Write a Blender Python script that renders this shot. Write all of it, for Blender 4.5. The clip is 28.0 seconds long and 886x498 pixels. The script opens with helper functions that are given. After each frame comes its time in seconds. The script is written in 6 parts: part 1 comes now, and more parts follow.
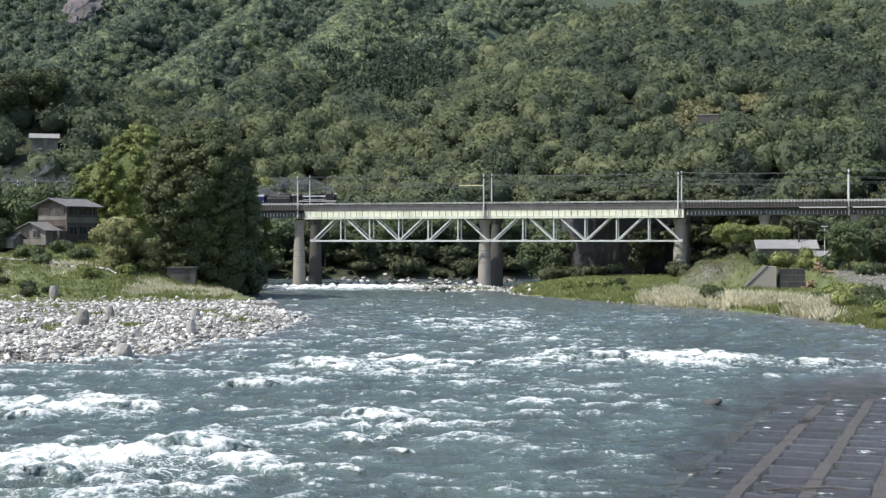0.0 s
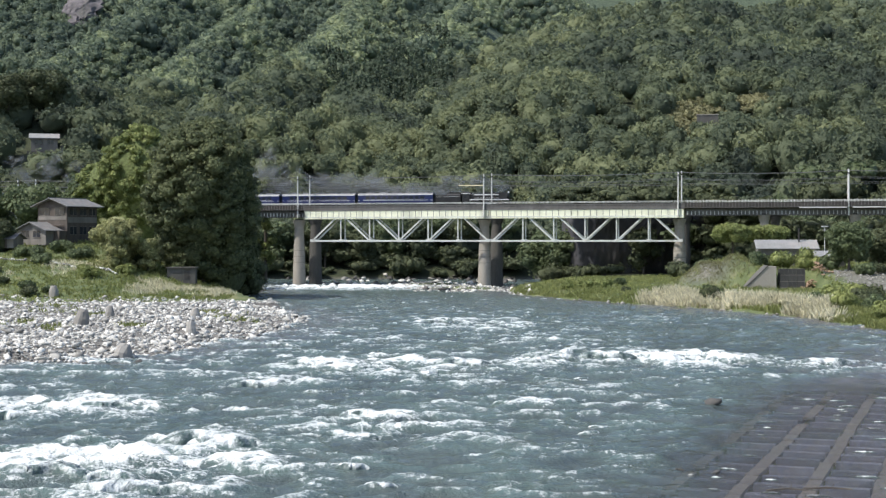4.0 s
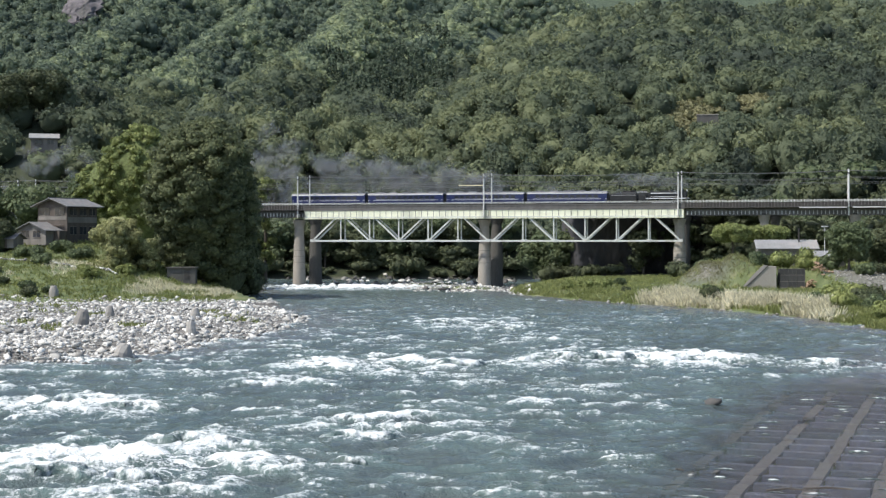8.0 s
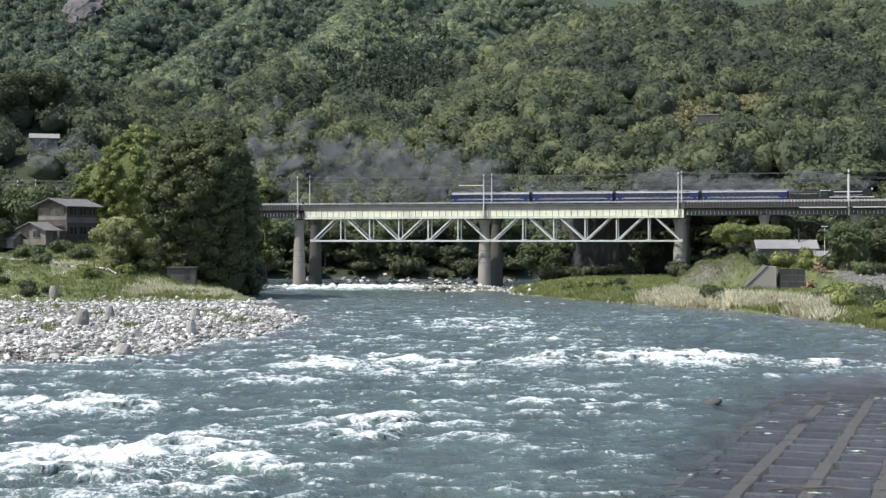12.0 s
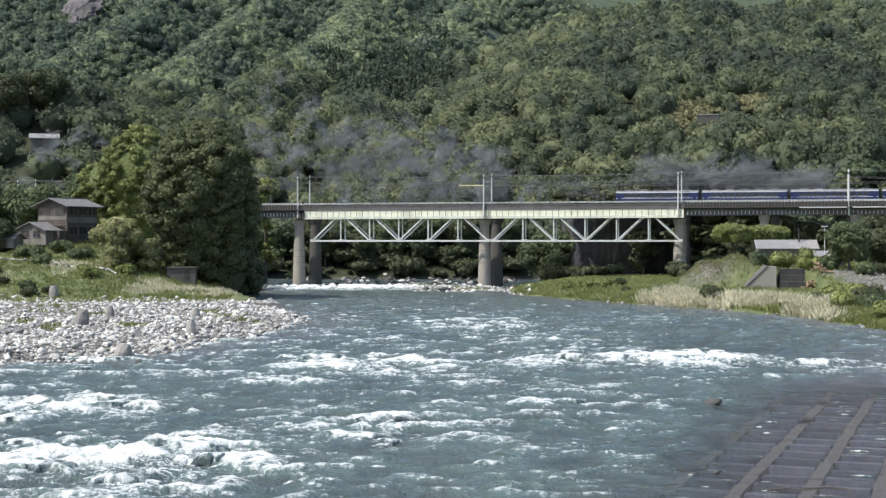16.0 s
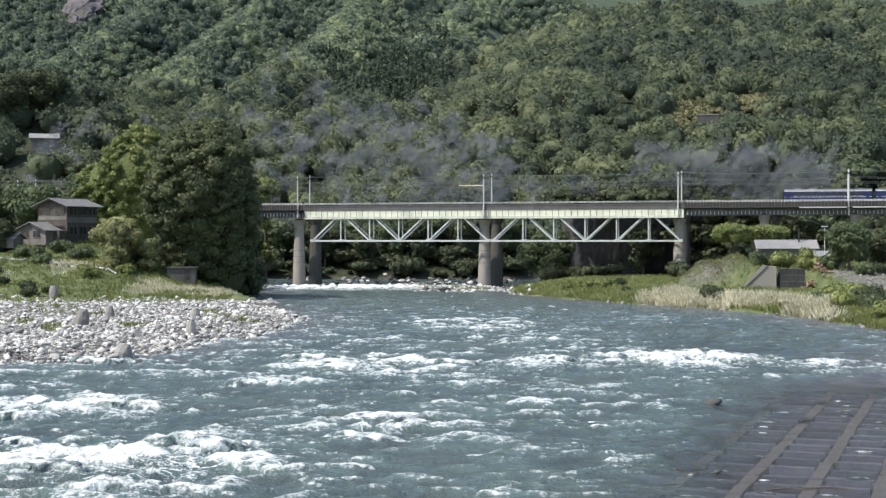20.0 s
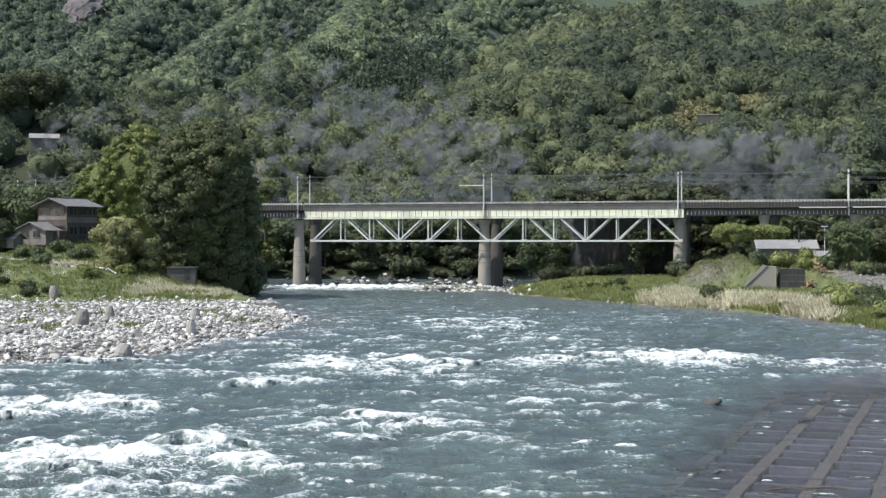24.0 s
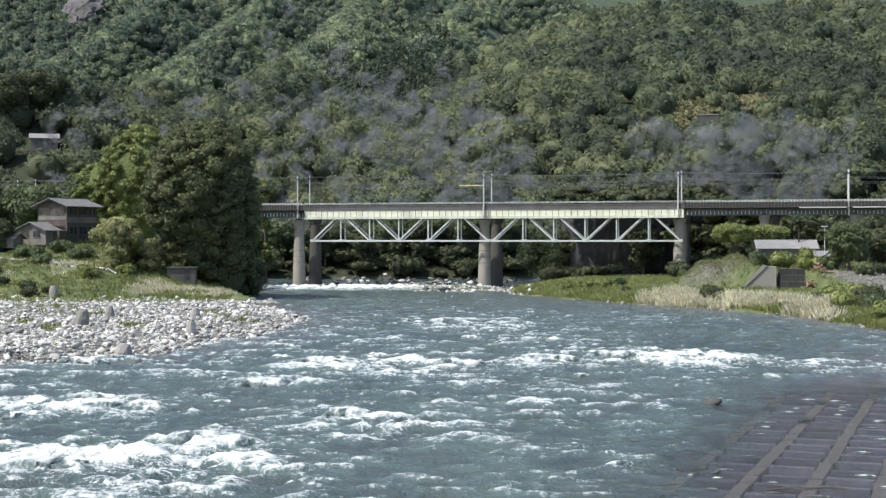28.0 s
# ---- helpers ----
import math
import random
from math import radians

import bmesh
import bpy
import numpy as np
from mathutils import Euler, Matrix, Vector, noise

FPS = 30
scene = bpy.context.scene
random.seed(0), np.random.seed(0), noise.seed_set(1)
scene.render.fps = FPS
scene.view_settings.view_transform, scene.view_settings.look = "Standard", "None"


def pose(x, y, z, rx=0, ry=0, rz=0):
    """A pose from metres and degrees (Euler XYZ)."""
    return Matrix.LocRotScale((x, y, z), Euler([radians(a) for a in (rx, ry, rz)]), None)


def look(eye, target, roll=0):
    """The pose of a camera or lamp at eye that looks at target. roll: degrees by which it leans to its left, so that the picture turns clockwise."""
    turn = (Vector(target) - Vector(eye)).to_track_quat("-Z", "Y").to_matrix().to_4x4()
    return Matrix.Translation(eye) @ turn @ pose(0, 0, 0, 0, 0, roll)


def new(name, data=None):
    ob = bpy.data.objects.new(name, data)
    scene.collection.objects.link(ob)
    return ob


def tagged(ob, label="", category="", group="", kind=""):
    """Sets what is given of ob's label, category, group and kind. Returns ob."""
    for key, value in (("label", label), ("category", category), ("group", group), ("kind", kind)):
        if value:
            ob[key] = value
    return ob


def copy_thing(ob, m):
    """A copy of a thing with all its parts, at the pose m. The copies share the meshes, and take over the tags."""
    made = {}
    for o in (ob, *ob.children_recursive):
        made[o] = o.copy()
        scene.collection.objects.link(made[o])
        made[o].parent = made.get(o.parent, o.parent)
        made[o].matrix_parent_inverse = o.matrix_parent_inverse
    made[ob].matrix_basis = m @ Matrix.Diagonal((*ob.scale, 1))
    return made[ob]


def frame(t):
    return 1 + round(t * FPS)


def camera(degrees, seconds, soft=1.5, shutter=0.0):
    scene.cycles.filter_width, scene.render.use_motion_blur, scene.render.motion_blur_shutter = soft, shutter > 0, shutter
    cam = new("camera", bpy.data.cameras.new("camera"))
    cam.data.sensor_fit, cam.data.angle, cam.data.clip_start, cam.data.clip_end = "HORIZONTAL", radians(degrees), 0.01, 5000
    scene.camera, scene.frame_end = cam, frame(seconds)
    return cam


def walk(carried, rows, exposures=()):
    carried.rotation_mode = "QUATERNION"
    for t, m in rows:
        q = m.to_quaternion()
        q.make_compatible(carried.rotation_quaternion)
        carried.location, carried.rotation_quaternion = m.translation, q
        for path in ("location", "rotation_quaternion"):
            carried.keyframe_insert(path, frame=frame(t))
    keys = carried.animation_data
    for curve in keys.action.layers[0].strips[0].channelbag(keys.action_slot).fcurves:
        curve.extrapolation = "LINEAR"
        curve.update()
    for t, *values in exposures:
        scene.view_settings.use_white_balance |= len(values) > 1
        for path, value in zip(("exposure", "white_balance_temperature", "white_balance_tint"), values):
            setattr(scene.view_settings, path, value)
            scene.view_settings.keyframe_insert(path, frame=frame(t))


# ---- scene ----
EYE = (0.0, 0.0, 11.6)
cam = camera(34.83, 28.0, soft=1.35)
walk(cam, [(0.0, look(EYE, (0, 1000, 6.0))), (28.0, look(EYE, (0, 1000, 6.0)))])

# ---- light ----
SUN_EL, SUN_AZ = radians(56), radians(247)
world = bpy.data.worlds.new("sky")
scene.world = world
world.use_nodes = True
wn = world.node_tree
sky = wn.nodes.new("ShaderNodeTexSky")
sky.sky_type, sky.sun_disc = "NISHITA", False
sky.sun_elevation, sky.sun_rotation = SUN_EL, SUN_AZ
sky.air_density, sky.dust_density = 1.0, 1.5
wn.links.new(sky.outputs[0], wn.nodes["Background"].inputs[0])
wn.nodes["Background"].inputs[1].default_value = 0.148
sun = new("sun", bpy.data.lights.new("sun", "SUN"))
sun.data.energy, sun.data.angle, sun.data.color = 3.9, radians(0.53), (1.0, 0.955, 0.88)
to_sun = Vector((math.sin(SUN_AZ) * math.cos(SUN_EL), math.cos(SUN_AZ) * math.cos(SUN_EL), math.sin(SUN_EL)))
sun.matrix_world = look(to_sun * 500, (0, 0, 0))
scene.view_settings.exposure = 0.44
scene.cycles.transparent_max_bounces = 48


# ---- materials ----
def nodes_of(name):
    m = bpy.data.materials.new(name)
    m.use_nodes = True
    nt = m.node_tree
    return m, nt, nt.nodes["Principled BSDF"]


def add(nt, kind, **sets):
    n = nt.nodes.new(kind)
    for k, v in sets.items():
        if k in n.inputs:
            n.inputs[k].default_value = v
    return n


def noise_at(nt, coord, scale, detail=4, rough=0.55):
    n = add(nt, "ShaderNodeTexNoise", Scale=scale, Detail=detail, Roughness=rough)
    nt.links.new(coord, n.inputs["Vector"])
    return n.outputs["Fac"]


def ramp(nt, fac, stops):
    r = nt.nodes.new("ShaderNodeValToRGB")
    el = r.color_ramp.elements
    while len(el) < len(stops):
        el.new(0.5)
    for e, (p, c) in zip(el, stops):
        e.position, e.color = p, (*c, 1)
    nt.links.new(fac, r.inputs["Fac"])
    return r.outputs["Color"]


def mixc(nt, fac, a, b, mode="MIX"):
    n = nt.nodes.new("ShaderNodeMix")
    n.data_type, n.blend_type = "RGBA", mode
    for sock, v in ((n.inputs["Factor"], fac), (n.inputs["A"], a), (n.inputs["B"], b)):
        if isinstance(v, (int, float)):
            sock.default_value = v
        elif isinstance(v, tuple):
            sock.default_value = (*v, 1)
        else:
            nt.links.new(v, sock)
    return n.outputs["Result"]


def math_node(nt, op, a, b=0.0, clamp=False):
    n = nt.nodes.new("ShaderNodeMath")
    n.operation, n.use_clamp = op, clamp
    for sock, v in zip(n.inputs, (a, b)):
        if isinstance(v, (int, float)):
            sock.default_value = v
        else:
            nt.links.new(v, sock)
    return n.outputs[0]


def stretched(nt, coord, sx, sy, sz):
    n = nt.nodes.new("ShaderNodeMapping")
    n.inputs["Scale"].default_value = (sx, sy, sz)
    nt.links.new(coord, n.inputs["Vector"])
    return n.outputs[0]


def surface(name, dark, light, scale=1.0, rough=0.7, metal=0.0, bump=0.3, stain=None, streak=False, rand=0.0):
    """A worn surface: a coarse blotch, a fine grain, optional stains and a relief."""
    m, nt, p = nodes_of(name)
    co = add(nt, "ShaderNodeTexCoord").outputs["Object"]
    big = noise_at(nt, stretched(nt, co, 1, 1, 0.15) if streak else co, scale, 5)
    fine = noise_at(nt, co, scale * 9, 3)
    mid = math_node(nt, "ADD", math_node(nt, "MULTIPLY", big, 0.7), math_node(nt, "MULTIPLY", fine, 0.3))
    col = ramp(nt, mid, [(0.34, dark), (0.66, light)])
    if stain:
        s = noise_at(nt, stretched(nt, co, 1, 1, 0.2), scale * 0.45, 6, 0.7)
        col = mixc(nt, ramp(nt, s, [(0.52, (0, 0, 0)), (0.7, (0.8, 0.8, 0.8))]), col, stain)
    if rand:
        r = add(nt, "ShaderNodeObjectInfo").outputs["Random"]
        v = math_node(nt, "ADD", math_node(nt, "MULTIPLY", r, 2 * rand), 1 - rand)
        hs = add(nt, "ShaderNodeHueSaturation")
        nt.links.new(v, hs.inputs["Value"])
        nt.links.new(col, hs.inputs["Color"])
        col = hs.outputs[0]
    nt.links.new(col, p.inputs["Base Color"])
    p.inputs["Roughness"].default_value, p.inputs["Metallic"].default_value = rough, metal
    if bump:
        b = add(nt, "ShaderNodeBump", Strength=bump, Distance=0.05)
        nt.links.new(mid, b.inputs["Height"])
        nt.links.new(b.outputs[0], p.inputs["Normal"])
    return m


def leaves(name, dark, light, spread=0.06):
    """Foliage: tree to tree variation, leaf to leaf variation, light passing through the leaves."""
    m, nt, p = nodes_of(name)
    co = add(nt, "ShaderNodeNewGeometry")
    isl = co.outputs["Random Per Island"]
    tree = noise_at(nt, co.outputs["Position"], spread, 3, 0.6)
    mid = math_node(nt, "ADD", math_node(nt, "MULTIPLY", isl, 0.45), math_node(nt, "MULTIPLY", tree, 0.75), True)
    col = ramp(nt, mid, [(0.2, dark), (0.85, light)])
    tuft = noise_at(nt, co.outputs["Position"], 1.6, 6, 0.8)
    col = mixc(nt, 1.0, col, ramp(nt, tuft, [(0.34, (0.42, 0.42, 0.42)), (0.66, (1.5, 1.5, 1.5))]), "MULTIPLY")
    nt.links.new(col, p.inputs["Base Color"])
    p.inputs["Roughness"].default_value = 0.6
    p.inputs["Specular IOR Level"].default_value = 0.25
    bp = add(nt, "ShaderNodeBump", Strength=0.9, Distance=0.4)
    nt.links.new(tuft, bp.inputs["Height"])
    nt.links.new(bp.outputs[0], p.inputs["Normal"])
    tr = add(nt, "ShaderNodeBsdfTranslucent")
    nt.links.new(col, tr.inputs["Color"])
    mx = add(nt, "ShaderNodeMixShader", Fac=0.3)
    nt.links.new(p.outputs[0], mx.inputs[1])
    nt.links.new(tr.outputs[0], mx.inputs[2])
    nt.links.new(mx.outputs[0], nt.nodes["Material Output"].inputs["Surface"])
    return m


def stone_mat(name, dark, light):
    m, nt, p = nodes_of(name)
    g = add(nt, "ShaderNodeNewGeometry")
    grain = noise_at(nt, g.outputs["Position"], 6.0, 4)
    oi = add(nt, "ShaderNodeObjectInfo").outputs["Random"]
    r = math_node(nt, "FRACT", math_node(nt, "ADD", g.outputs["Random Per Island"], oi))
    v = math_node(nt, "ADD", math_node(nt, "MULTIPLY", r, 0.7), math_node(nt, "MULTIPLY", grain, 0.45))
    nt.links.new(ramp(nt, v, [(0.1, dark), (0.9, light)]), p.inputs["Base Color"])
    p.inputs["Roughness"].default_value = 0.85
    b = add(nt, "ShaderNodeBump", Strength=0.5, Distance=0.05)
    nt.links.new(grain, b.inputs["Height"])
    nt.links.new(b.outputs[0], p.inputs["Normal"])
    return m


M = {
    "white_steel": surface("white_painted_steel", (0.76, 0.77, 0.58), (0.86, 0.86, 0.68), 0.5, 0.5, 0, 0.1, (0.42, 0.43, 0.34), True),
    "truss_steel": surface("grey_painted_steel", (0.50, 0.52, 0.49), (0.66, 0.67, 0.63), 0.6, 0.5, 0, 0.1, (0.34, 0.31, 0.26)),
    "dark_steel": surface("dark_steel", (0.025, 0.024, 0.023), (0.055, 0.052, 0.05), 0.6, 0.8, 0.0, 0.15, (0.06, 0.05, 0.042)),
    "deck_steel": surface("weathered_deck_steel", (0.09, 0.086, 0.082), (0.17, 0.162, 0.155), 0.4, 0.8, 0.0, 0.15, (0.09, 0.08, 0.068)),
    "concrete": surface("pier_concrete", (0.23, 0.208, 0.178), (0.39, 0.355, 0.305), 0.35, 0.85, 0, 0.35, (0.2, 0.185, 0.165), True),
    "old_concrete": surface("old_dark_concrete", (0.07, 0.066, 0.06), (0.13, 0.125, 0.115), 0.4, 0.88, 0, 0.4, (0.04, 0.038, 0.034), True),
    "pole": surface("concrete_pole", (0.5, 0.5, 0.48), (0.62, 0.62, 0.6), 0.8, 0.8, 0, 0.1),
    "wire": surface("wire", (0.14, 0.14, 0.14), (0.22, 0.22, 0.22), 2, 0.5, 0.6, 0),
    "cream_steel": surface("cream_painted_steel", (0.72, 0.6, 0.36), (0.85, 0.75, 0.5), 0.8, 0.45, 0, 0.05),
    "wood_sleeper": surface("sleeper_wood", (0.07, 0.06, 0.05), (0.14, 0.12, 0.1), 1.5, 0.85, 0, 0.3),
    "coach_blue": surface("coach_blue_paint", (0.009, 0.016, 0.07), (0.015, 0.026, 0.1), 0.4, 0.28, 0, 0.02),
    "coach_white": surface("coach_white_paint", (0.68, 0.69, 0.7), (0.8, 0.8, 0.8), 0.5, 0.35, 0, 0.02),
    "coach_roof": surface("coach_roof_grey", (0.12, 0.122, 0.13), (0.19, 0.192, 0.2), 0.5, 0.5, 0, 0.05, (0.3, 0.3, 0.3)),
    "black_iron": surface("black_iron", (0.012, 0.012, 0.013), (0.03, 0.03, 0.03), 0.8, 0.38, 0.1, 0.1),
    "silver": surface("bright_white_metal", (0.75, 0.75, 0.75), (0.88, 0.88, 0.88), 1, 0.3, 0.1, 0.02),
    "coal": surface("coal", (0.01, 0.01, 0.01), (0.035, 0.035, 0.035), 5, 0.6, 0, 0.8),
    "red_paint": surface("red_paint", (0.3, 0.03, 0.02), (0.42, 0.06, 0.04), 1, 0.5, 0, 0.1),
    "window_dark": surface("window_glass", (0.02, 0.025, 0.03), (0.035, 0.04, 0.05), 1, 0.08, 0, 0),
    "roof_tile": surface("roof_tile", (0.1, 0.1, 0.1), (0.19, 0.19, 0.19), 1.2, 0.85, 0, 0.2, (0.2, 0.17, 0.15)),
    "roof_metal": surface("pale_metal_roof", (0.17, 0.172, 0.172), (0.27, 0.272, 0.27), 0.6, 0.7, 0.0, 0.1, (0.3, 0.27, 0.25)),
    "roof_rust": surface("rusty_metal_roof", (0.12, 0.1, 0.09), (0.2, 0.17, 0.155), 0.6, 0.7, 0.1, 0.1),
    "wall_brown": surface("weathered_wood_wall", (0.055, 0.046, 0.038), (0.11, 0.09, 0.076), 1.0, 0.85, 0, 0.2, None, True),
    "wall_cream": surface("plaster_wall", (0.13, 0.12, 0.108), (0.21, 0.195, 0.175), 0.6, 0.85, 0, 0.15, (0.28, 0.25, 0.22), True),
    "bark": surface("bark", (0.06, 0.05, 0.04), (0.14, 0.12, 0.1), 1.6, 0.9, 0, 0.6, None, True),
    "gravel_stone": stone_mat("river_stone", (0.1, 0.097, 0.09), (0.66, 0.645, 0.6)),
    "dark_rock": stone_mat("wet_dark_rock", (0.03, 0.03, 0.03), (0.09, 0.085, 0.08)),
    "warm_rock": stone_mat("grey_block", (0.19, 0.18, 0.165), (0.33, 0.315, 0.29)),
    "crag": surface("crag_rock", (0.075, 0.07, 0.078), (0.17, 0.152, 0.158), 0.12, 0.9, 0, 0.8, (0.07, 0.075, 0.06), True),
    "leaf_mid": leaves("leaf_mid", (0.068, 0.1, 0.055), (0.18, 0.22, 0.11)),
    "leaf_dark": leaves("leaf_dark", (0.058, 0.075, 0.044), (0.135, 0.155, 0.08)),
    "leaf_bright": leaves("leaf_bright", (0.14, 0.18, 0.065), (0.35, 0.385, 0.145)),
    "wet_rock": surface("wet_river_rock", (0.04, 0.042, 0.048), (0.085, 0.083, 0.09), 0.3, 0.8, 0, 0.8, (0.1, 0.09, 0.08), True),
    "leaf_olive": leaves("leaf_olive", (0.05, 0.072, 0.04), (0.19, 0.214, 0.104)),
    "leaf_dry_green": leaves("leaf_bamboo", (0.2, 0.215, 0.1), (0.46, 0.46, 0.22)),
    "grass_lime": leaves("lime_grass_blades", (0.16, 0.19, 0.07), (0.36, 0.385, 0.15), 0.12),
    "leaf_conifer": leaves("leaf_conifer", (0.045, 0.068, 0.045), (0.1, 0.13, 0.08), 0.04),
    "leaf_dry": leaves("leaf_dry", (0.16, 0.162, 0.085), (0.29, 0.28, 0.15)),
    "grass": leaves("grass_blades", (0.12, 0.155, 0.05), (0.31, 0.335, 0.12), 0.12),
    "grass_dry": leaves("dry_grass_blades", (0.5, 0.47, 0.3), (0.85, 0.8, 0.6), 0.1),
}


def ground_mat():
    """Soil, with grass where the land lies high and flat enough, and pebbles near the river."""
    m, nt, p = nodes_of("ground_soil_and_grass")
    g = add(nt, "ShaderNodeNewGeometry")
    pos = g.outputs["Position"]
    att = nt.nodes.new("ShaderNodeAttribute")
    att.attribute_name = "gravel"
    grass = ramp(nt, noise_at(nt, pos, 0.25, 6, 0.65), [(0.35, (0.06, 0.085, 0.03)), (0.55, (0.105, 0.13, 0.05)), (0.72, (0.2, 0.185, 0.09))])
    peb = ramp(nt, noise_at(nt, pos, 2.2, 6, 0.7), [(0.35, (0.07, 0.066, 0.06)), (0.62, (0.2, 0.19, 0.172))])
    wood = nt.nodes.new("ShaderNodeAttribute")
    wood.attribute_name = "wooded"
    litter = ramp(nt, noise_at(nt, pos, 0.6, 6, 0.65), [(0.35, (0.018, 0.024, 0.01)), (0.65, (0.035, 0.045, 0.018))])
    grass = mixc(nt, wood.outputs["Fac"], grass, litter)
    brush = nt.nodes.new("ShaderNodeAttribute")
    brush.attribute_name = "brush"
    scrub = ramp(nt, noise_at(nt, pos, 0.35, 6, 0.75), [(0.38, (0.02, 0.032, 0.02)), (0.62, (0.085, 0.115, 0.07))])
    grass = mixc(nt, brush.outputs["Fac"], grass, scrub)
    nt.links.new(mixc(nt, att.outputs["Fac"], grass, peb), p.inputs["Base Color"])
    p.inputs["Roughness"].default_value = 0.95
    b = add(nt, "ShaderNodeBump", Strength=0.8, Distance=0.2)
    nt.links.new(noise_at(nt, pos, 1.4, 6, 0.7), b.inputs["Height"])
    nt.links.new(b.outputs[0], p.inputs["Normal"])
    return m


def water_mat():
    """Green-blue river water with ripples; churned air bubbles where the surface breaks."""
    m, nt, p = nodes_of("river_water")
    pos = add(nt, "ShaderNodeNewGeometry").outputs["Position"]
    att = nt.nodes.new("ShaderNodeAttribute")
    att.attribute_name = "foam"
    shoal = nt.nodes.new("ShaderNodeAttribute")
    shoal.attribute_name = "shoal"
    deep = ramp(nt, noise_at(nt, pos, 0.05, 3), [(0.3, (0.057, 0.074, 0.077)), (0.7, (0.088, 0.112, 0.104))])
    bed = ramp(nt, noise_at(nt, pos, 0.5, 5), [(0.3, (0.075, 0.073, 0.086)), (0.7, (0.14, 0.124, 0.124))])
    body = mixc(nt, shoal.outputs["Fac"], deep, bed)
    fine = noise_at(nt, stretched(nt, pos, 1.0, 0.7, 1.0), 2.3, 6, 0.72)
    tiny = noise_at(nt, stretched(nt, pos, 1.0, 0.6, 1.0), 7.0, 4, 0.7)
    f = math_node(nt, "ADD", att.outputs["Fac"], math_node(nt, "MULTIPLY", math_node(nt, "SUBTRACT", fine, 0.5), 1.35))
    f = math_node(nt, "ADD", f, math_node(nt, "MULTIPLY", math_node(nt, "SUBTRACT", tiny, 0.5), 0.5))
    rap = nt.nodes.new("ShaderNodeAttribute")
    rap.attribute_name = "rapid"
    vein = noise_at(nt, stretched(nt, pos, 0.55, 1.0, 1.0), 0.85, 5, 0.62)
    vein = math_node(nt, "SUBTRACT", 0.34, math_node(nt, "MULTIPLY", math_node(nt, "ABSOLUTE", math_node(nt, "SUBTRACT", vein, 0.5)), 11.0), True)
    f = math_node(nt, "ADD", f, math_node(nt, "MULTIPLY", vein, math_node(nt, "MULTIPLY", rap.outputs["Fac"], 1.5)))
    mask = ramp(nt, f, [(0.34, (0, 0, 0)), (0.49, (0.22, 0.22, 0.22)), (0.66, (0.68, 0.68, 0.68)), (0.92, (1, 1, 1))])
    airy = math_node(nt, "MULTIPLY", math_node(nt, "ADD", att.outputs["Fac"], math_node(nt, "SUBTRACT", noise_at(nt, pos, 0.22, 4), 0.48)), 1.2, True)
    body = mixc(nt, airy, body, (0.115, 0.178, 0.165))
    nt.links.new(mixc(nt, mask, body, (0.8, 0.82, 0.82)), p.inputs["Base Color"])
    nt.links.new(math_node(nt, "ADD", math_node(nt, "MULTIPLY", mask, 0.65), 0.13), p.inputs["Roughness"])
    p.inputs["IOR"].default_value = 1.33
    h = math_node(nt, "ADD", noise_at(nt, stretched(nt, pos, 1, 0.8, 1), 1.1, 5, 0.6), math_node(nt, "MULTIPLY", noise_at(nt, pos, 5.0, 4, 0.6), 0.35))
    b = add(nt, "ShaderNodeBump", Strength=0.9, Distance=0.45)
    nt.links.new(h, b.inputs["Height"])
    nt.links.new(b.outputs[0], p.inputs["Normal"])
    clear = nt.nodes.new("ShaderNodeAttribute")
    clear.attribute_name = "clear"
    film = math_node(nt, "MULTIPLY", clear.outputs["Fac"], math_node(nt, "SUBTRACT", 1.0, mask))
    mx = add(nt, "ShaderNodeMixShader")
    nt.links.new(film, mx.inputs["Fac"])
    nt.links.new(p.outputs[0], mx.inputs[1])
    nt.links.new(add(nt, "ShaderNodeBsdfTransparent").outputs[0], mx.inputs[2])
    nt.links.new(mx.outputs[0], nt.nodes["Material Output"].inputs["Surface"])
    return m


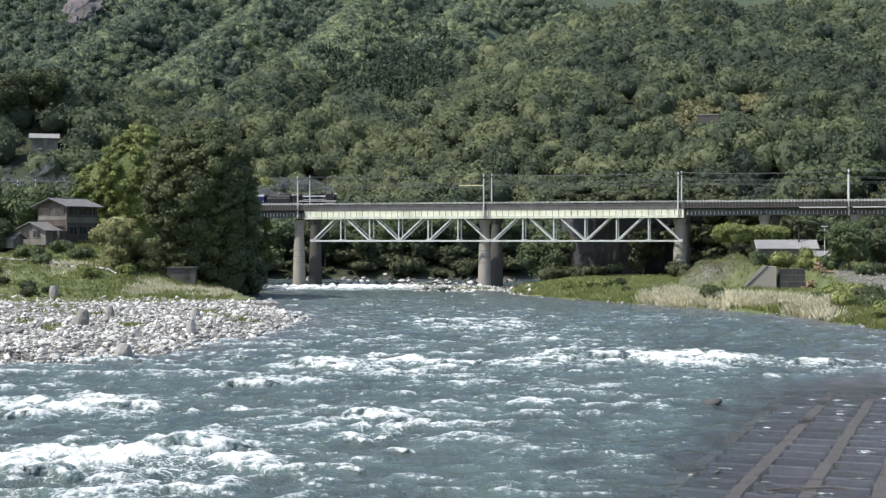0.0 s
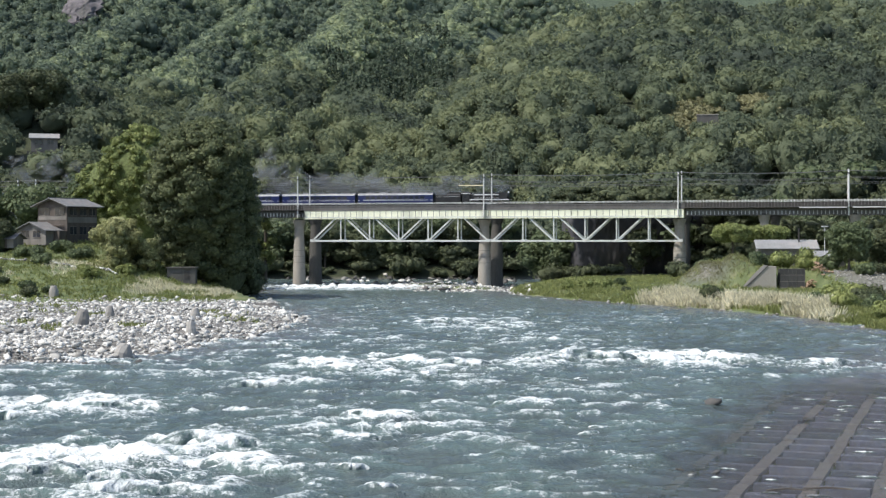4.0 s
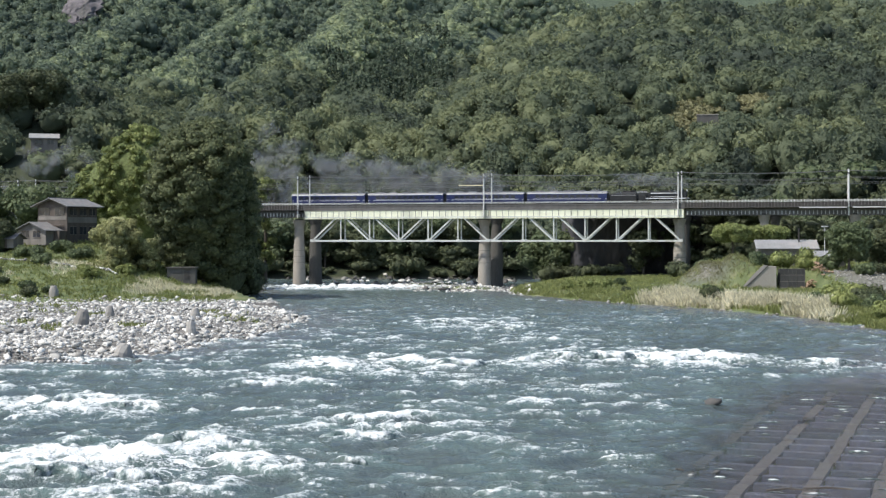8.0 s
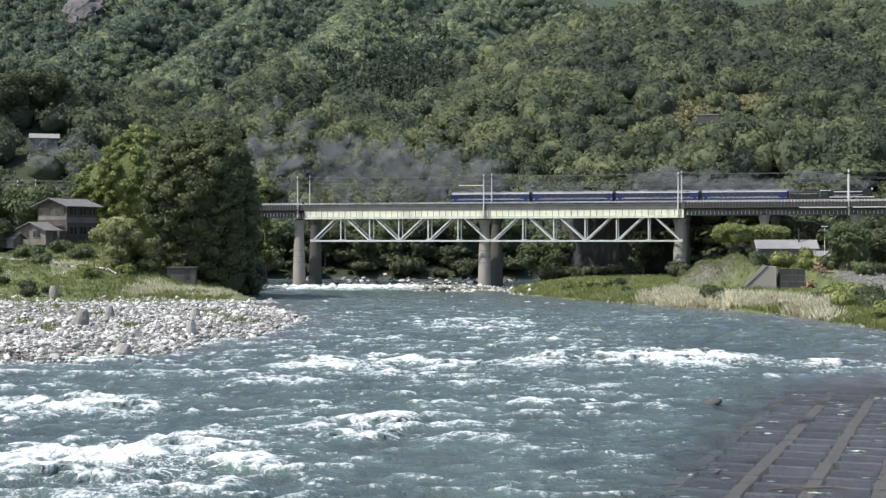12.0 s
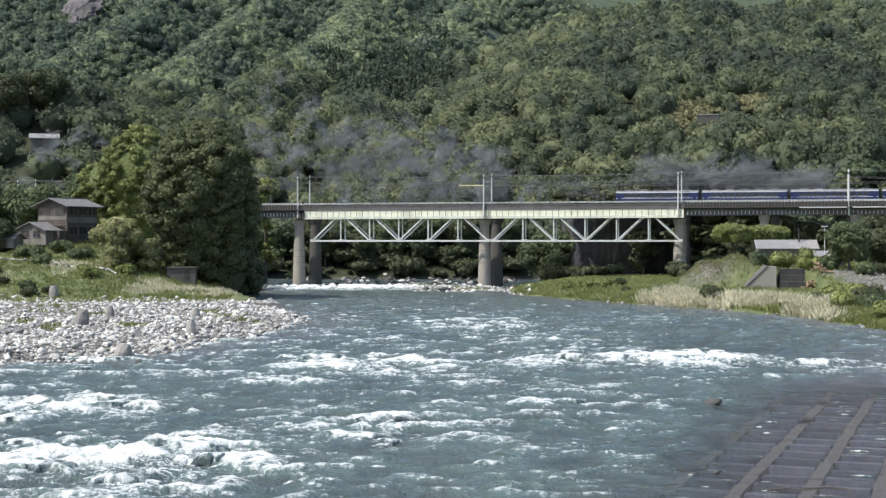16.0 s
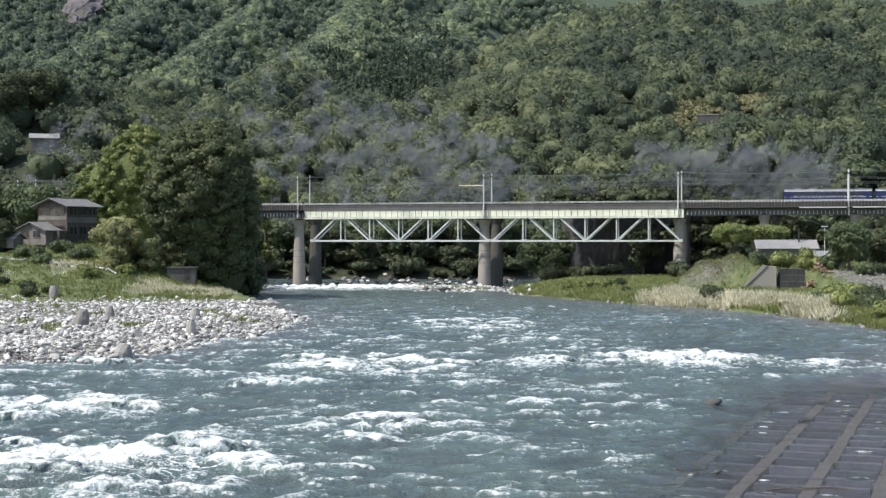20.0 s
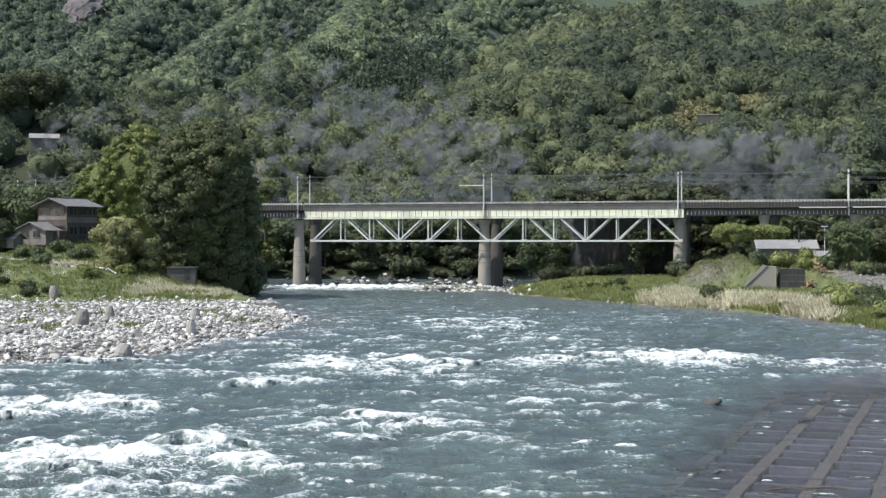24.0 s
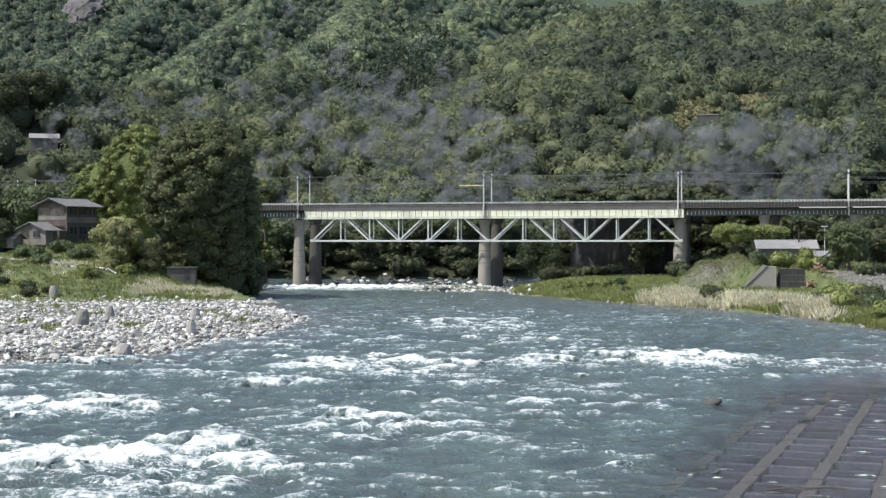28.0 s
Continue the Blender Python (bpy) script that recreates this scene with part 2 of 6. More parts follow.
def canopy_mat(name, tint, leafy):
    """The closed canopy of the woods: crown to crown tone with painted sun and shade, clumps of leaves, dry bamboo
    where the slope is open.
    """
    m, nt, p = nodes_of(name)
    g = add(nt, "ShaderNodeNewGeometry")
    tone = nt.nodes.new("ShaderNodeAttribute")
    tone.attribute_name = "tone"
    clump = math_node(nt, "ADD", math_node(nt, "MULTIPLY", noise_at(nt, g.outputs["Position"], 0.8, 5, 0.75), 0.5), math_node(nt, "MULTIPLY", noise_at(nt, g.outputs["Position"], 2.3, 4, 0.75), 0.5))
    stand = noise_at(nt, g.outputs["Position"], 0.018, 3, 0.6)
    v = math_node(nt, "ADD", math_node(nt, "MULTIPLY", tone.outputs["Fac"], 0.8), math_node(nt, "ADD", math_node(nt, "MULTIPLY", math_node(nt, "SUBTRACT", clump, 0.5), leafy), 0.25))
    v = math_node(nt, "ADD", v, math_node(nt, "MULTIPLY", math_node(nt, "SUBTRACT", stand, 0.46), 1.1))
    v = math_node(nt, "ADD", v, math_node(nt, "MULTIPLY", math_node(nt, "SUBTRACT", g.outputs["Random Per Island"], 0.5), 0.16))
    col = ramp(nt, v, [(0.08, (0.078, 0.106, 0.074)), (0.42, (0.125, 0.165, 0.1)), (0.7, (0.18, 0.226, 0.122)), (0.96, (0.265, 0.312, 0.155))])
    # on the farther hills the tint puts distance haze into the leaf colour
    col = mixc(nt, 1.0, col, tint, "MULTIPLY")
    nt.links.new(col, p.inputs["Base Color"])
    p.inputs["Roughness"].default_value = 0.7
    p.inputs["Specular IOR Level"].default_value = 0.2
    b = add(nt, "ShaderNodeBump", Strength=1.0, Distance=1.1)
    nt.links.new(clump, b.inputs["Height"])
    nt.links.new(b.outputs[0], p.inputs["Normal"])
    tr = add(nt, "ShaderNodeBsdfTranslucent")
    nt.links.new(col, tr.inputs["Color"])
    mx = add(nt, "ShaderNodeMixShader", Fac=0.36)
    nt.links.new(p.outputs[0], mx.inputs[1])
    nt.links.new(tr.outputs[0], mx.inputs[2])
    nt.links.new(mx.outputs[0], nt.nodes["Material Output"].inputs["Surface"])
    return m


M["ground"], M["water"] = ground_mat(), water_mat()
def smoke_mat():
    """Coal smoke: thin grey veils that thin out to nothing at their rims and let light through."""
    m, nt, p = nodes_of("coal_smoke")
    pos = add(nt, "ShaderNodeNewGeometry").outputs["Position"]
    fade = nt.nodes.new("ShaderNodeAttribute")
    fade.attribute_name = "fade"
    col = ramp(nt, noise_at(nt, pos, 0.25, 4), [(0.3, (0.19, 0.203, 0.21)), (0.7, (0.34, 0.358, 0.366))])
    nt.links.new(col, p.inputs["Base Color"])
    p.inputs["Roughness"].default_value = 1.0
    p.inputs["Specular IOR Level"].default_value = 0.0
    tl = add(nt, "ShaderNodeBsdfTranslucent")
    nt.links.new(col, tl.inputs["Color"])
    body = add(nt, "ShaderNodeMixShader", Fac=0.5)
    nt.links.new(p.outputs[0], body.inputs[1])
    nt.links.new(tl.outputs[0], body.inputs[2])
    tr = add(nt, "ShaderNodeBsdfTransparent")
    mx = add(nt, "ShaderNodeMixShader")
    wisp = ramp(nt, noise_at(nt, pos, 0.3, 4, 0.55), [(0.3, (0.15, 0.15, 0.15)), (0.7, (0.4, 0.4, 0.4))])
    nt.links.new(math_node(nt, "MULTIPLY", fade.outputs["Fac"], wisp), mx.inputs["Fac"])
    nt.links.new(tr.outputs[0], mx.inputs[1])
    nt.links.new(body.outputs[0], mx.inputs[2])
    nt.links.new(mx.outputs[0], nt.nodes["Material Output"].inputs["Surface"])
    return m


M["smoke"] = smoke_mat()
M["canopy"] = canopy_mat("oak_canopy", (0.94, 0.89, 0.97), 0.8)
# distance haze as colour: bluer tints and weaker leaf contrast for the farther woods
M["canopy_mid_haze"] = canopy_mat("hazy_mid_canopy", (1.33, 1.28, 1.46), 0.6)
M["canopy_far_haze"] = canopy_mat("hazy_far_canopy", (0.92, 0.93, 1.16), 0.4)


# ---- building helpers ----
def part(name, bm, material, parent=None, label="", smooth=False):
    me = bpy.data.meshes.new(name)
    bm.to_mesh(me)
    bm.free()
    me.materials.append(M[material] if isinstance(material, str) else material)
    if smooth:
        me.shade_smooth()
    ob = new(name, me)
    if parent is not None:
        ob.parent = parent
    return tagged(ob, label)


def same(name, source, parent, m=None):
    """Another object on the mesh of source."""
    ob = new(name, source.data)
    ob.parent = parent
    if m is not None:
        ob.matrix_basis = m
    return ob


def thing(name, m, label, category, group="", kind=""):
    ob = new(name)
    ob.matrix_basis = m
    return tagged(ob, label, category, group, kind)


def box(bm, x0, x1, y0, y1, z0, z1):
    v = [bm.verts.new(c) for c in ((x0, y0, z0), (x1, y0, z0), (x1, y1, z0), (x0, y1, z0), (x0, y0, z1), (x1, y0, z1), (x1, y1, z1), (x0, y1, z1))]
    for f in ((3, 2, 1, 0), (4, 5, 6, 7), (0, 1, 5, 4), (1, 2, 6, 5), (2, 3, 7, 6), (3, 0, 4, 7)):
        bm.faces.new([v[i] for i in f])
    return bm


def boxed(*a):
    return box(bmesh.new(), *a)


def beam(bm, a, b, w, h):
    """A bar of w across and h deep from a to b."""
    a, b = Vector(a), Vector(b)
    d = (b - a).normalized()
    side = d.cross(Vector((0, 0, 1)))
    side = side.normalized() if side.length > 0.01 else Vector((0, 1, 0))
    up = side.cross(d)
    s, u = side * w / 2, up * h / 2
    v = [bm.verts.new(p + i * s + j * u) for p in (a, b) for i, j in ((-1, -1), (1, -1), (1, 1), (-1, 1))]
    for f in ((3, 2, 1, 0), (4, 5, 6, 7), (0, 1, 5, 4), (1, 2, 6, 5), (2, 3, 7, 6), (3, 0, 4, 7)):
        bm.faces.new([v[i] for i in f])
    return bm


def lathe(bm, rings, n=20, at=(0, 0, 0), axis="z"):
    """Rings of (radius, height) round an axis, closed at both ends."""
    rows = []
    for r, h in rings:
        row = []
        for i in range(n):
            a = 2 * math.pi * i / n
            c, s = r * math.cos(a), r * math.sin(a)
            p = {"z": (c, s, h), "x": (h, c, s), "y": (c, h, s)}[axis]
            row.append(bm.verts.new(Vector(p) + Vector(at)))
        rows.append(row)
    for a, b in zip(rows, rows[1:]):
        for i in range(n):
            bm.faces.new((a[i], a[(i + 1) % n], b[(i + 1) % n], b[i]))
    bm.faces.new(rows[0][::-1])
    bm.faces.new(rows[-1])
    bmesh.ops.recalc_face_normals(bm, faces=bm.faces)
    return bm


def lathed(*a, **k):
    return lathe(bmesh.new(), *a, **k)


def mesh_np(name, verts, faces, material, smooth=False):
    """A mesh from arrays: faces all of one number of corners."""
    me = bpy.data.meshes.new(name)
    k = faces.shape[1]
    me.vertices.add(len(verts))
    me.vertices.foreach_set("co", np.ascontiguousarray(verts, dtype=np.float32).ravel())
    me.loops.add(faces.size)
    me.loops.foreach_set("vertex_index", np.ascontiguousarray(faces, dtype=np.int32).ravel())
    me.polygons.add(len(faces))
    me.polygons.foreach_set("loop_start", np.arange(0, faces.size, k, dtype=np.int32))
    if smooth:
        me.polygons.foreach_set("use_smooth", np.ones(len(faces), dtype=bool))
    me.update(calc_edges=True)
    me.materials.append(M[material] if isinstance(material, str) else material)
    return me


# ---- value noise on arrays ----
def vnoise(x, y, seed=0):
    xi, yi = np.floor(x), np.floor(y)
    fx, fy = x - xi, y - yi
    fx, fy = fx * fx * (3 - 2 * fx), fy * fy * (3 - 2 * fy)

    def h(a, b):
        s = np.sin(a * 127.1 + b * 311.7 + seed * 74.7) * 43758.5453
        return s - np.floor(s)

    top = h(xi, yi) * (1 - fx) + h(xi + 1, yi) * fx
    low = h(xi, yi + 1) * (1 - fx) + h(xi + 1, yi + 1) * fx
    return top * (1 - fy) + low * fy


def fbm(x, y, seed=0, octaves=4):
    out, amp, tot = 0.0, 1.0, 0.0
    for i in range(octaves):
        out, tot = out + amp * vnoise(x * 2 ** i, y * 2 ** i, seed + 13 * i), tot + amp
        amp *= 0.5
    return out / tot


def sstep(a, b, x):
    t = np.clip((x - a) / (b - a), 0, 1)
    return t * t * (3 - 2 * t)


# ---- the land ----
LEFT_Y = (-150, 100, 128, 133, 146, 160, 178, 200, 214, 230, 246, 262, 285, 300, 330, 372, 430)
LEFT_X = (-85, -60, -46, -33, -28, -24.6, -20.5, -19.5, -21, -25, -30, -37, -44, -41, -42, -50, -75)
RIGHT_Y = (-150, 60, 110, 150, 180, 218, 240, 261, 281, 305, 320, 345, 380, 430)
RIGHT_X = (80, 74, 68, 63, 57, 53.7, 44.6, 33, 24.3, 15.5, 15, 22, 36, 60)


def bank_left(y):
    return np.interp(y, LEFT_Y, LEFT_X)


def bank_right(y):
    return np.interp(y, RIGHT_Y, RIGHT_X)


def bump(x, y, cx, cy, rx, ry):
    return np.exp(-((x - cx) / rx) ** 2 - ((y - cy) / ry) ** 2)


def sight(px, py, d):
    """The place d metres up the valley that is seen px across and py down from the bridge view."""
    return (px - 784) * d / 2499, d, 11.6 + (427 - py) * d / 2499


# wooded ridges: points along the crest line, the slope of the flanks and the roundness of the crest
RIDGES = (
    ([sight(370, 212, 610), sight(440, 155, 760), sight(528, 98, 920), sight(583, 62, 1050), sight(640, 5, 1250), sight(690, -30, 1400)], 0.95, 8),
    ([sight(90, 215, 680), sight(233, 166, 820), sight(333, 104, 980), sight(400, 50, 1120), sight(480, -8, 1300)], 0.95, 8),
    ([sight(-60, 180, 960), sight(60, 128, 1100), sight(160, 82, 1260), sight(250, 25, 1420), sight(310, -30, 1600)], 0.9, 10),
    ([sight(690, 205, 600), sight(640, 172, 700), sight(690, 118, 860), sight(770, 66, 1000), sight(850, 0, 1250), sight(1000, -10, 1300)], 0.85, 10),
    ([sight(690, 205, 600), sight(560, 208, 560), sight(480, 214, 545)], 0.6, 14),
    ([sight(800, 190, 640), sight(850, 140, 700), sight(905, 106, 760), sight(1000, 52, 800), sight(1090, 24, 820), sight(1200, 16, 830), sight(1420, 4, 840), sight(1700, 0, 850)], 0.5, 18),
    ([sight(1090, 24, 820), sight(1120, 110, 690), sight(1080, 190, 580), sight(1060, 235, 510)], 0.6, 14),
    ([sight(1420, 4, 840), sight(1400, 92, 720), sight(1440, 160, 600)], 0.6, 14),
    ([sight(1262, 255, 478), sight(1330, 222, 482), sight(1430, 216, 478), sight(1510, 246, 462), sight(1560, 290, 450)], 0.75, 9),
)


def ridge_height(x, y, line, slope, soft):
    out = np.full(np.shape(x), -1e3)
    for (ax, ay, az), (bx, by, bz) in zip(line, line[1:]):
        dx, dy = bx - ax, by - ay
        k = np.clip(((x - ax) * dx + (y - ay) * dy) / (dx * dx + dy * dy), 0, 1)
        dist = np.hypot(x - ax - k * dx, y - ay - k * dy)
        out = np.maximum(out, az + k * (bz - az) - slope * (np.sqrt(dist * dist + soft * soft) - soft))
    return out - 8.0


def hills(x, y):
    """The wooded slopes beyond the river: a near slope, ridges that come down from the hills, and the far mountain."""
    n = fbm(x / 70, y / 70, 3, 4) - 0.5
    w = sstep(-45, 15, x - 12 - 0.36 * np.clip(y - 640, 0, None))
    near = np.clip(y - 426, 0, 134) * (0.33 + 0.15 * w) - np.clip(y - 560, 0, 60) * 0.3 * (1 - w) + np.clip(y - 560, 0, 270) * 0.26 * w
    back = -30 + np.clip(y - 560, 0, None) * 0.17
    far = np.where(y > 1300, 56 + np.clip(y - 1300, 0, 650) * 0.64 - np.clip(y - 1950, 0, None) * 0.4, 0)
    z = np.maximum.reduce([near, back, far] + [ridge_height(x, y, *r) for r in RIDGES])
    return np.maximum(z + n * 14 * sstep(450, 600, y), 0)


def land(x, y):
    """The height of the ground at x, y. The river's surface is 0."""
    x, y = np.asarray(x, float), np.asarray(y, float)
    n = fbm(x / 7, y / 7, 5, 4) - 0.5
    dl, dr, df = bank_left(y) - x, x - bank_right(y), y - 427
    dl = dl + n * 3
    dr = dr + n * 3
    # left side: shingle bar, grass slope, terrace, hillside
    bar = np.clip(dl * 0.16, -1.8, 1.3) + n * 0.5
    slope = 1.3 + np.clip(y - 242, 0, 52) * 0.19 * np.clip((-41 - x) / 24, 0.12, 1)
    left = np.where(y > 236, np.minimum(np.where(dl > 0, slope + n, bar), 1.2 + dl * 1.2), bar)
    bluff = 8.5 * sstep(0, 6, dl) * sstep(289, 300, y) * (1 - sstep(345, 380, y))
    left = np.maximum(left, np.where(dl > 0, bluff, -2))
    left = left + np.clip(y - (329.5 - 0.266 * (x - 87.8)) - 16, 0, 110) * 0.5 * sstep(-48, -140, x)
    # right side: reedy bank, meadow, terrace
    low = np.clip(dr * 0.34, -1.8, 1.5) + np.clip(dr - 8, 0, 20) * 0.02 + 1.2 * sstep(286, 332, y) * (dr > 4) * sstep(4, 14, dr) + n * 0.6
    terr = 3.7 * sstep(58, 63, x) * np.where(x < 74.5, sstep(285.5, 288, y), sstep(258, 288, y))
    mound = 5.0 * np.minimum(1, 1.25 * bump(x, y, 57.0, 297, 6.2, 7))
    right = low + np.where(dr > 0, terr + mound, 0)
    side = np.maximum(left, right)
    side = np.maximum(side, -1.8 + 2.5 * np.maximum(bump(x, y, 6, 334, 24, 22), bump(x, y, -4, 362, 22, 26)) + n * 0.9)
    far = np.clip(df * 0.5, -1.8, 1.0) + np.where(df > 0, hills(x, y), 0)
    return np.where(df > -6, np.maximum(far, np.minimum(side, 60)), side)


def axis_steps(lo, fine_lo, fine_hi, hi, fine, grow):
    mid = list(np.arange(fine_lo, fine_hi, fine))
    up, s, v = [], fine, fine_hi
    while v < hi:
        up.append(v)
        s = min(s * grow, 30)
        v += s
    dn, s, v = [], fine, fine_lo
    while v > lo:
        s = min(s * grow, 30)
        v -= s
        dn.append(v)
    return np.array(dn[::-1] + mid + up + [hi])


def grid_faces(nx, ny):
    i = np.arange(nx * ny).reshape(ny, nx)
    return np.stack([i[:-1, :-1], i[:-1, 1:], i[1:, 1:], i[1:, :-1]], -1).reshape(-1, 4)


def build_ground():
    xs = axis_steps(-1500, -95, 105, 1500, 1.8, 1.18)
    ys = axis_steps(-300, 120, 440, 2600, 1.9, 1.14)
    X, Y = np.meshgrid(xs, ys)
    Z = land(X, Y)
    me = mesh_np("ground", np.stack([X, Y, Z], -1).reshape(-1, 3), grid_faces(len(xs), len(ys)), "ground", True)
    dl = bank_left(Y) - X
    g = np.where((Y < 240 + 4 * (fbm(X / 6, Y / 6, 9) - 0.5)) & (X < 0), 1.0, 0.0)
    g = np.maximum(g, np.where((Z < 0.5) & ((X < 0) | (Y > 300)), 1.0, 0.0))
    g = np.maximum(g, 0.8 * sstep(77, 80, X) * sstep(252, 258, Y) * (1 - sstep(286, 290, Y)))
    g = np.maximum(g, 0.9 * bump(X, Y, 54.5, 293, 5, 5))
    a = me.attributes.new("gravel", "FLOAT", "POINT")
    a.data.foreach_set("value", g.astype(np.float32).ravel())
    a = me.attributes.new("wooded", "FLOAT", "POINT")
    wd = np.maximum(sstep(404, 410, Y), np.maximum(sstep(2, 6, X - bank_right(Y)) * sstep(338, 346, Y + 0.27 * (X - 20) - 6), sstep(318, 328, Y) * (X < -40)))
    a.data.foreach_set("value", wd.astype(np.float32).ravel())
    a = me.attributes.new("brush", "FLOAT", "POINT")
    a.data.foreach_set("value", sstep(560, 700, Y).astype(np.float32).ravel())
    tagged(new("ground", me), "riverside land of soil, grass and wooded slopes", "ground", kind="structure")


# rapids: centre x, y, half widths, strength
RAPIDS = ((-17, 72, 13, 12, 0.82), (-26, 98, 9, 10, 0.75), (-6, 130, 12, 14, 0.7), (-3, 86, 7, 11, 0.6), (4, 192, 12, 22, 0.6),
          (23, 137, 10, 12, 0.95), (9, 132, 7, 9, 0.7), (-25, 345, 30, 20, 1.0), (22, 118, 8, 8, 0.35), (36, 128, 10, 9, 0.5), (-14, 115, 12, 10, 0.45),
          (26, 205, 22, 26, 0.3), (-22, 170, 8, 9, 0.35), (12, 160, 16, 12, 0.45))


def rapid_at(x, y):
    r = 0.0
    for cx, cy, rx, ry, s in RAPIDS:
        r = np.maximum(r, s * bump(x, y, cx, cy, rx, ry))
    calm = sstep(6, 14, x - (y - 64) * 0.3) * (1 - sstep(108, 118, y))
    base = (0.34 - 0.1 * (1 - sstep(80, 105, y))) * (1 - 0.5 * sstep(8, 30, x)) * (1 - sstep(150, 300, y) * 0.6)
    return np.maximum(r, base) * (1 - 0.9 * calm)


def water_height(x, y):
    """Waves: a swell across the stream, broken chop, and steep standing waves in the rapids. Returns height and the share of foam."""
    r = rapid_at(x, y)
    calm = sstep(9, 15, x - (y - 64) * 0.37) * (1 - sstep(108, 116, y)) * (y > 40)
    wx = x + 3.0 * (fbm(x / 5, y / 5, 21, 3) - 0.5)
    wy = y + 4.0 * (fbm(x / 4, y / 5, 22, 3) - 0.5)
    a = fbm(wx / 3.4, wy / 1.7, 31, 4)
    b = fbm(wx / 0.9, wy / 0.7, 32, 3)
    ridge = np.clip(1 - np.abs(2 * fbm(wx / 6.0, wy / 2.6, 33, 3) - 1) * 2.4, 0, 1)
    crest2 = np.clip(1 - np.abs(2 * fbm(wx / 1.6, wy / 1.0, 34, 2) - 1) * 3.0, 0, 1)
    z = (a - 0.5) * (0.5 + 1.0 * r) + (b - 0.5) * (0.12 + 0.35 * r) + ridge * 0.8 * r + crest2 * 0.12
    crest = ridge * 0.5 + crest2 * 0.35 + (a - 0.5) * 1.2 + (b - 0.5) * 0.6
    foam = np.clip(crest * (0.45 + 0.75 * r) + r * 0.30 - 0.19, 0, 1) * (1 - 0.8 * calm)
    return z * (1 - 0.8 * calm), foam


def build_water():
    xs = np.concatenate([np.arange(-130, -62, 4.0), np.arange(-62, 72, 0.42), np.arange(72, 160, 4.0)])
    ys, v = [-160.0], -160.0
    while v < 428:
        v += 6.0 if v < 50 else 0.25 + (v - 50) * 0.0042
        ys.append(v)
    ys = np.array(ys)
    X, Y = np.meshgrid(xs, ys)
    z, foam = water_height(X, Y)
    me = mesh_np("river", np.stack([X, Y, z], -1).reshape(-1, 3), grid_faces(len(xs), len(ys)), "water", True)
    a = me.attributes.new("foam", "FLOAT", "POINT")
    a.data.foreach_set("value", foam.astype(np.float32).ravel())
    calm = sstep(7, 15, X - (Y - 64) * 0.37) * (1 - sstep(106, 124, Y))
    edge = 1 - sstep(0, 12, np.minimum(X - bank_left(Y), bank_right(Y) - X))
    a = me.attributes.new("shoal", "FLOAT", "POINT")
    a.data.foreach_set("value", np.clip(np.maximum(np.maximum(calm * 0.75, edge * 0.8), 0.7 * sstep(4, 16, X - (Y - 64) * 0.37) * (1 - sstep(130, 190, Y))), 0, 1).astype(np.float32).ravel())
    a = me.attributes.new("rapid", "FLOAT", "POINT")
    a.data.foreach_set("value", rapid_at(X, Y).astype(np.float32).ravel())
    a = me.attributes.new("clear", "FLOAT", "POINT")
    a.data.foreach_set("value", (sstep(4.5, 13.0, X - (Y - 64) * 0.37) * 0.52 * (1 - sstep(100, 118, Y))).astype(np.float32).ravel())
    tagged(new("river_water", me), "fast blue-green river with white rapids", "river", kind="structure")


build_ground()
build_water()


# ---- trees ----
def blob(n_lobes, rx, rz, rng, inner=0.25, fat=1.0):
    """Lobes of a crown: centres and radii."""
    c = rng.normal(size=(n_lobes, 3))
    c /= np.linalg.norm(c, axis=1)[:, None]
    c *= (rng.uniform(inner, 0.75, n_lobes))[:, None]
    c = c * (rx, rx, rz)
    c[:, 2] = np.abs(c[:, 2]) * 0.9 - 0.15 * rz
    rad = rng.uniform(0.36, 0.58, n_lobes) * (rx + rz) / 2 * fat
    return c, rad


def leaf_quads(centres, radii, n, size, rng, flat=0.85, tilt=0.5):
    """n leaf sprays on the skins of the lobes, facing outwards with a jitter."""
    k = rng.choice(len(radii), n, p=radii ** 2 / (radii ** 2).sum())
    d = rng.normal(size=(n, 3))
    d /= np.linalg.norm(d, axis=1)[:, None]
    d[:, 2] = np.where(rng.random(n) < 0.7, np.abs(d[:, 2]), d[:, 2])
    p = centres[k] + d * (radii[k] * rng.uniform(0.8, 1.16, n))[:, None] * (1, 1, flat)
    nrm = d + rng.normal(size=(n, 3)) * tilt
    nrm /= np.linalg.norm(nrm, axis=1)[:, None]
    t = np.cross(nrm, rng.normal(size=(n, 3)))
    t /= np.linalg.norm(t, axis=1)[:, None]
    b = np.cross(nrm, t)
    s = size * rng.uniform(0.6, 1.4, n)[:, None]
    w = s * rng.uniform(0.5, 0.9, n)[:, None]
    sag = nrm * s * 0.25
    v = np.stack([p - t * s, p - b * w + sag, p + t * s, p + b * w + sag], 1)
    return v.reshape(-1, 3), np.arange(4 * n).reshape(-1, 4)


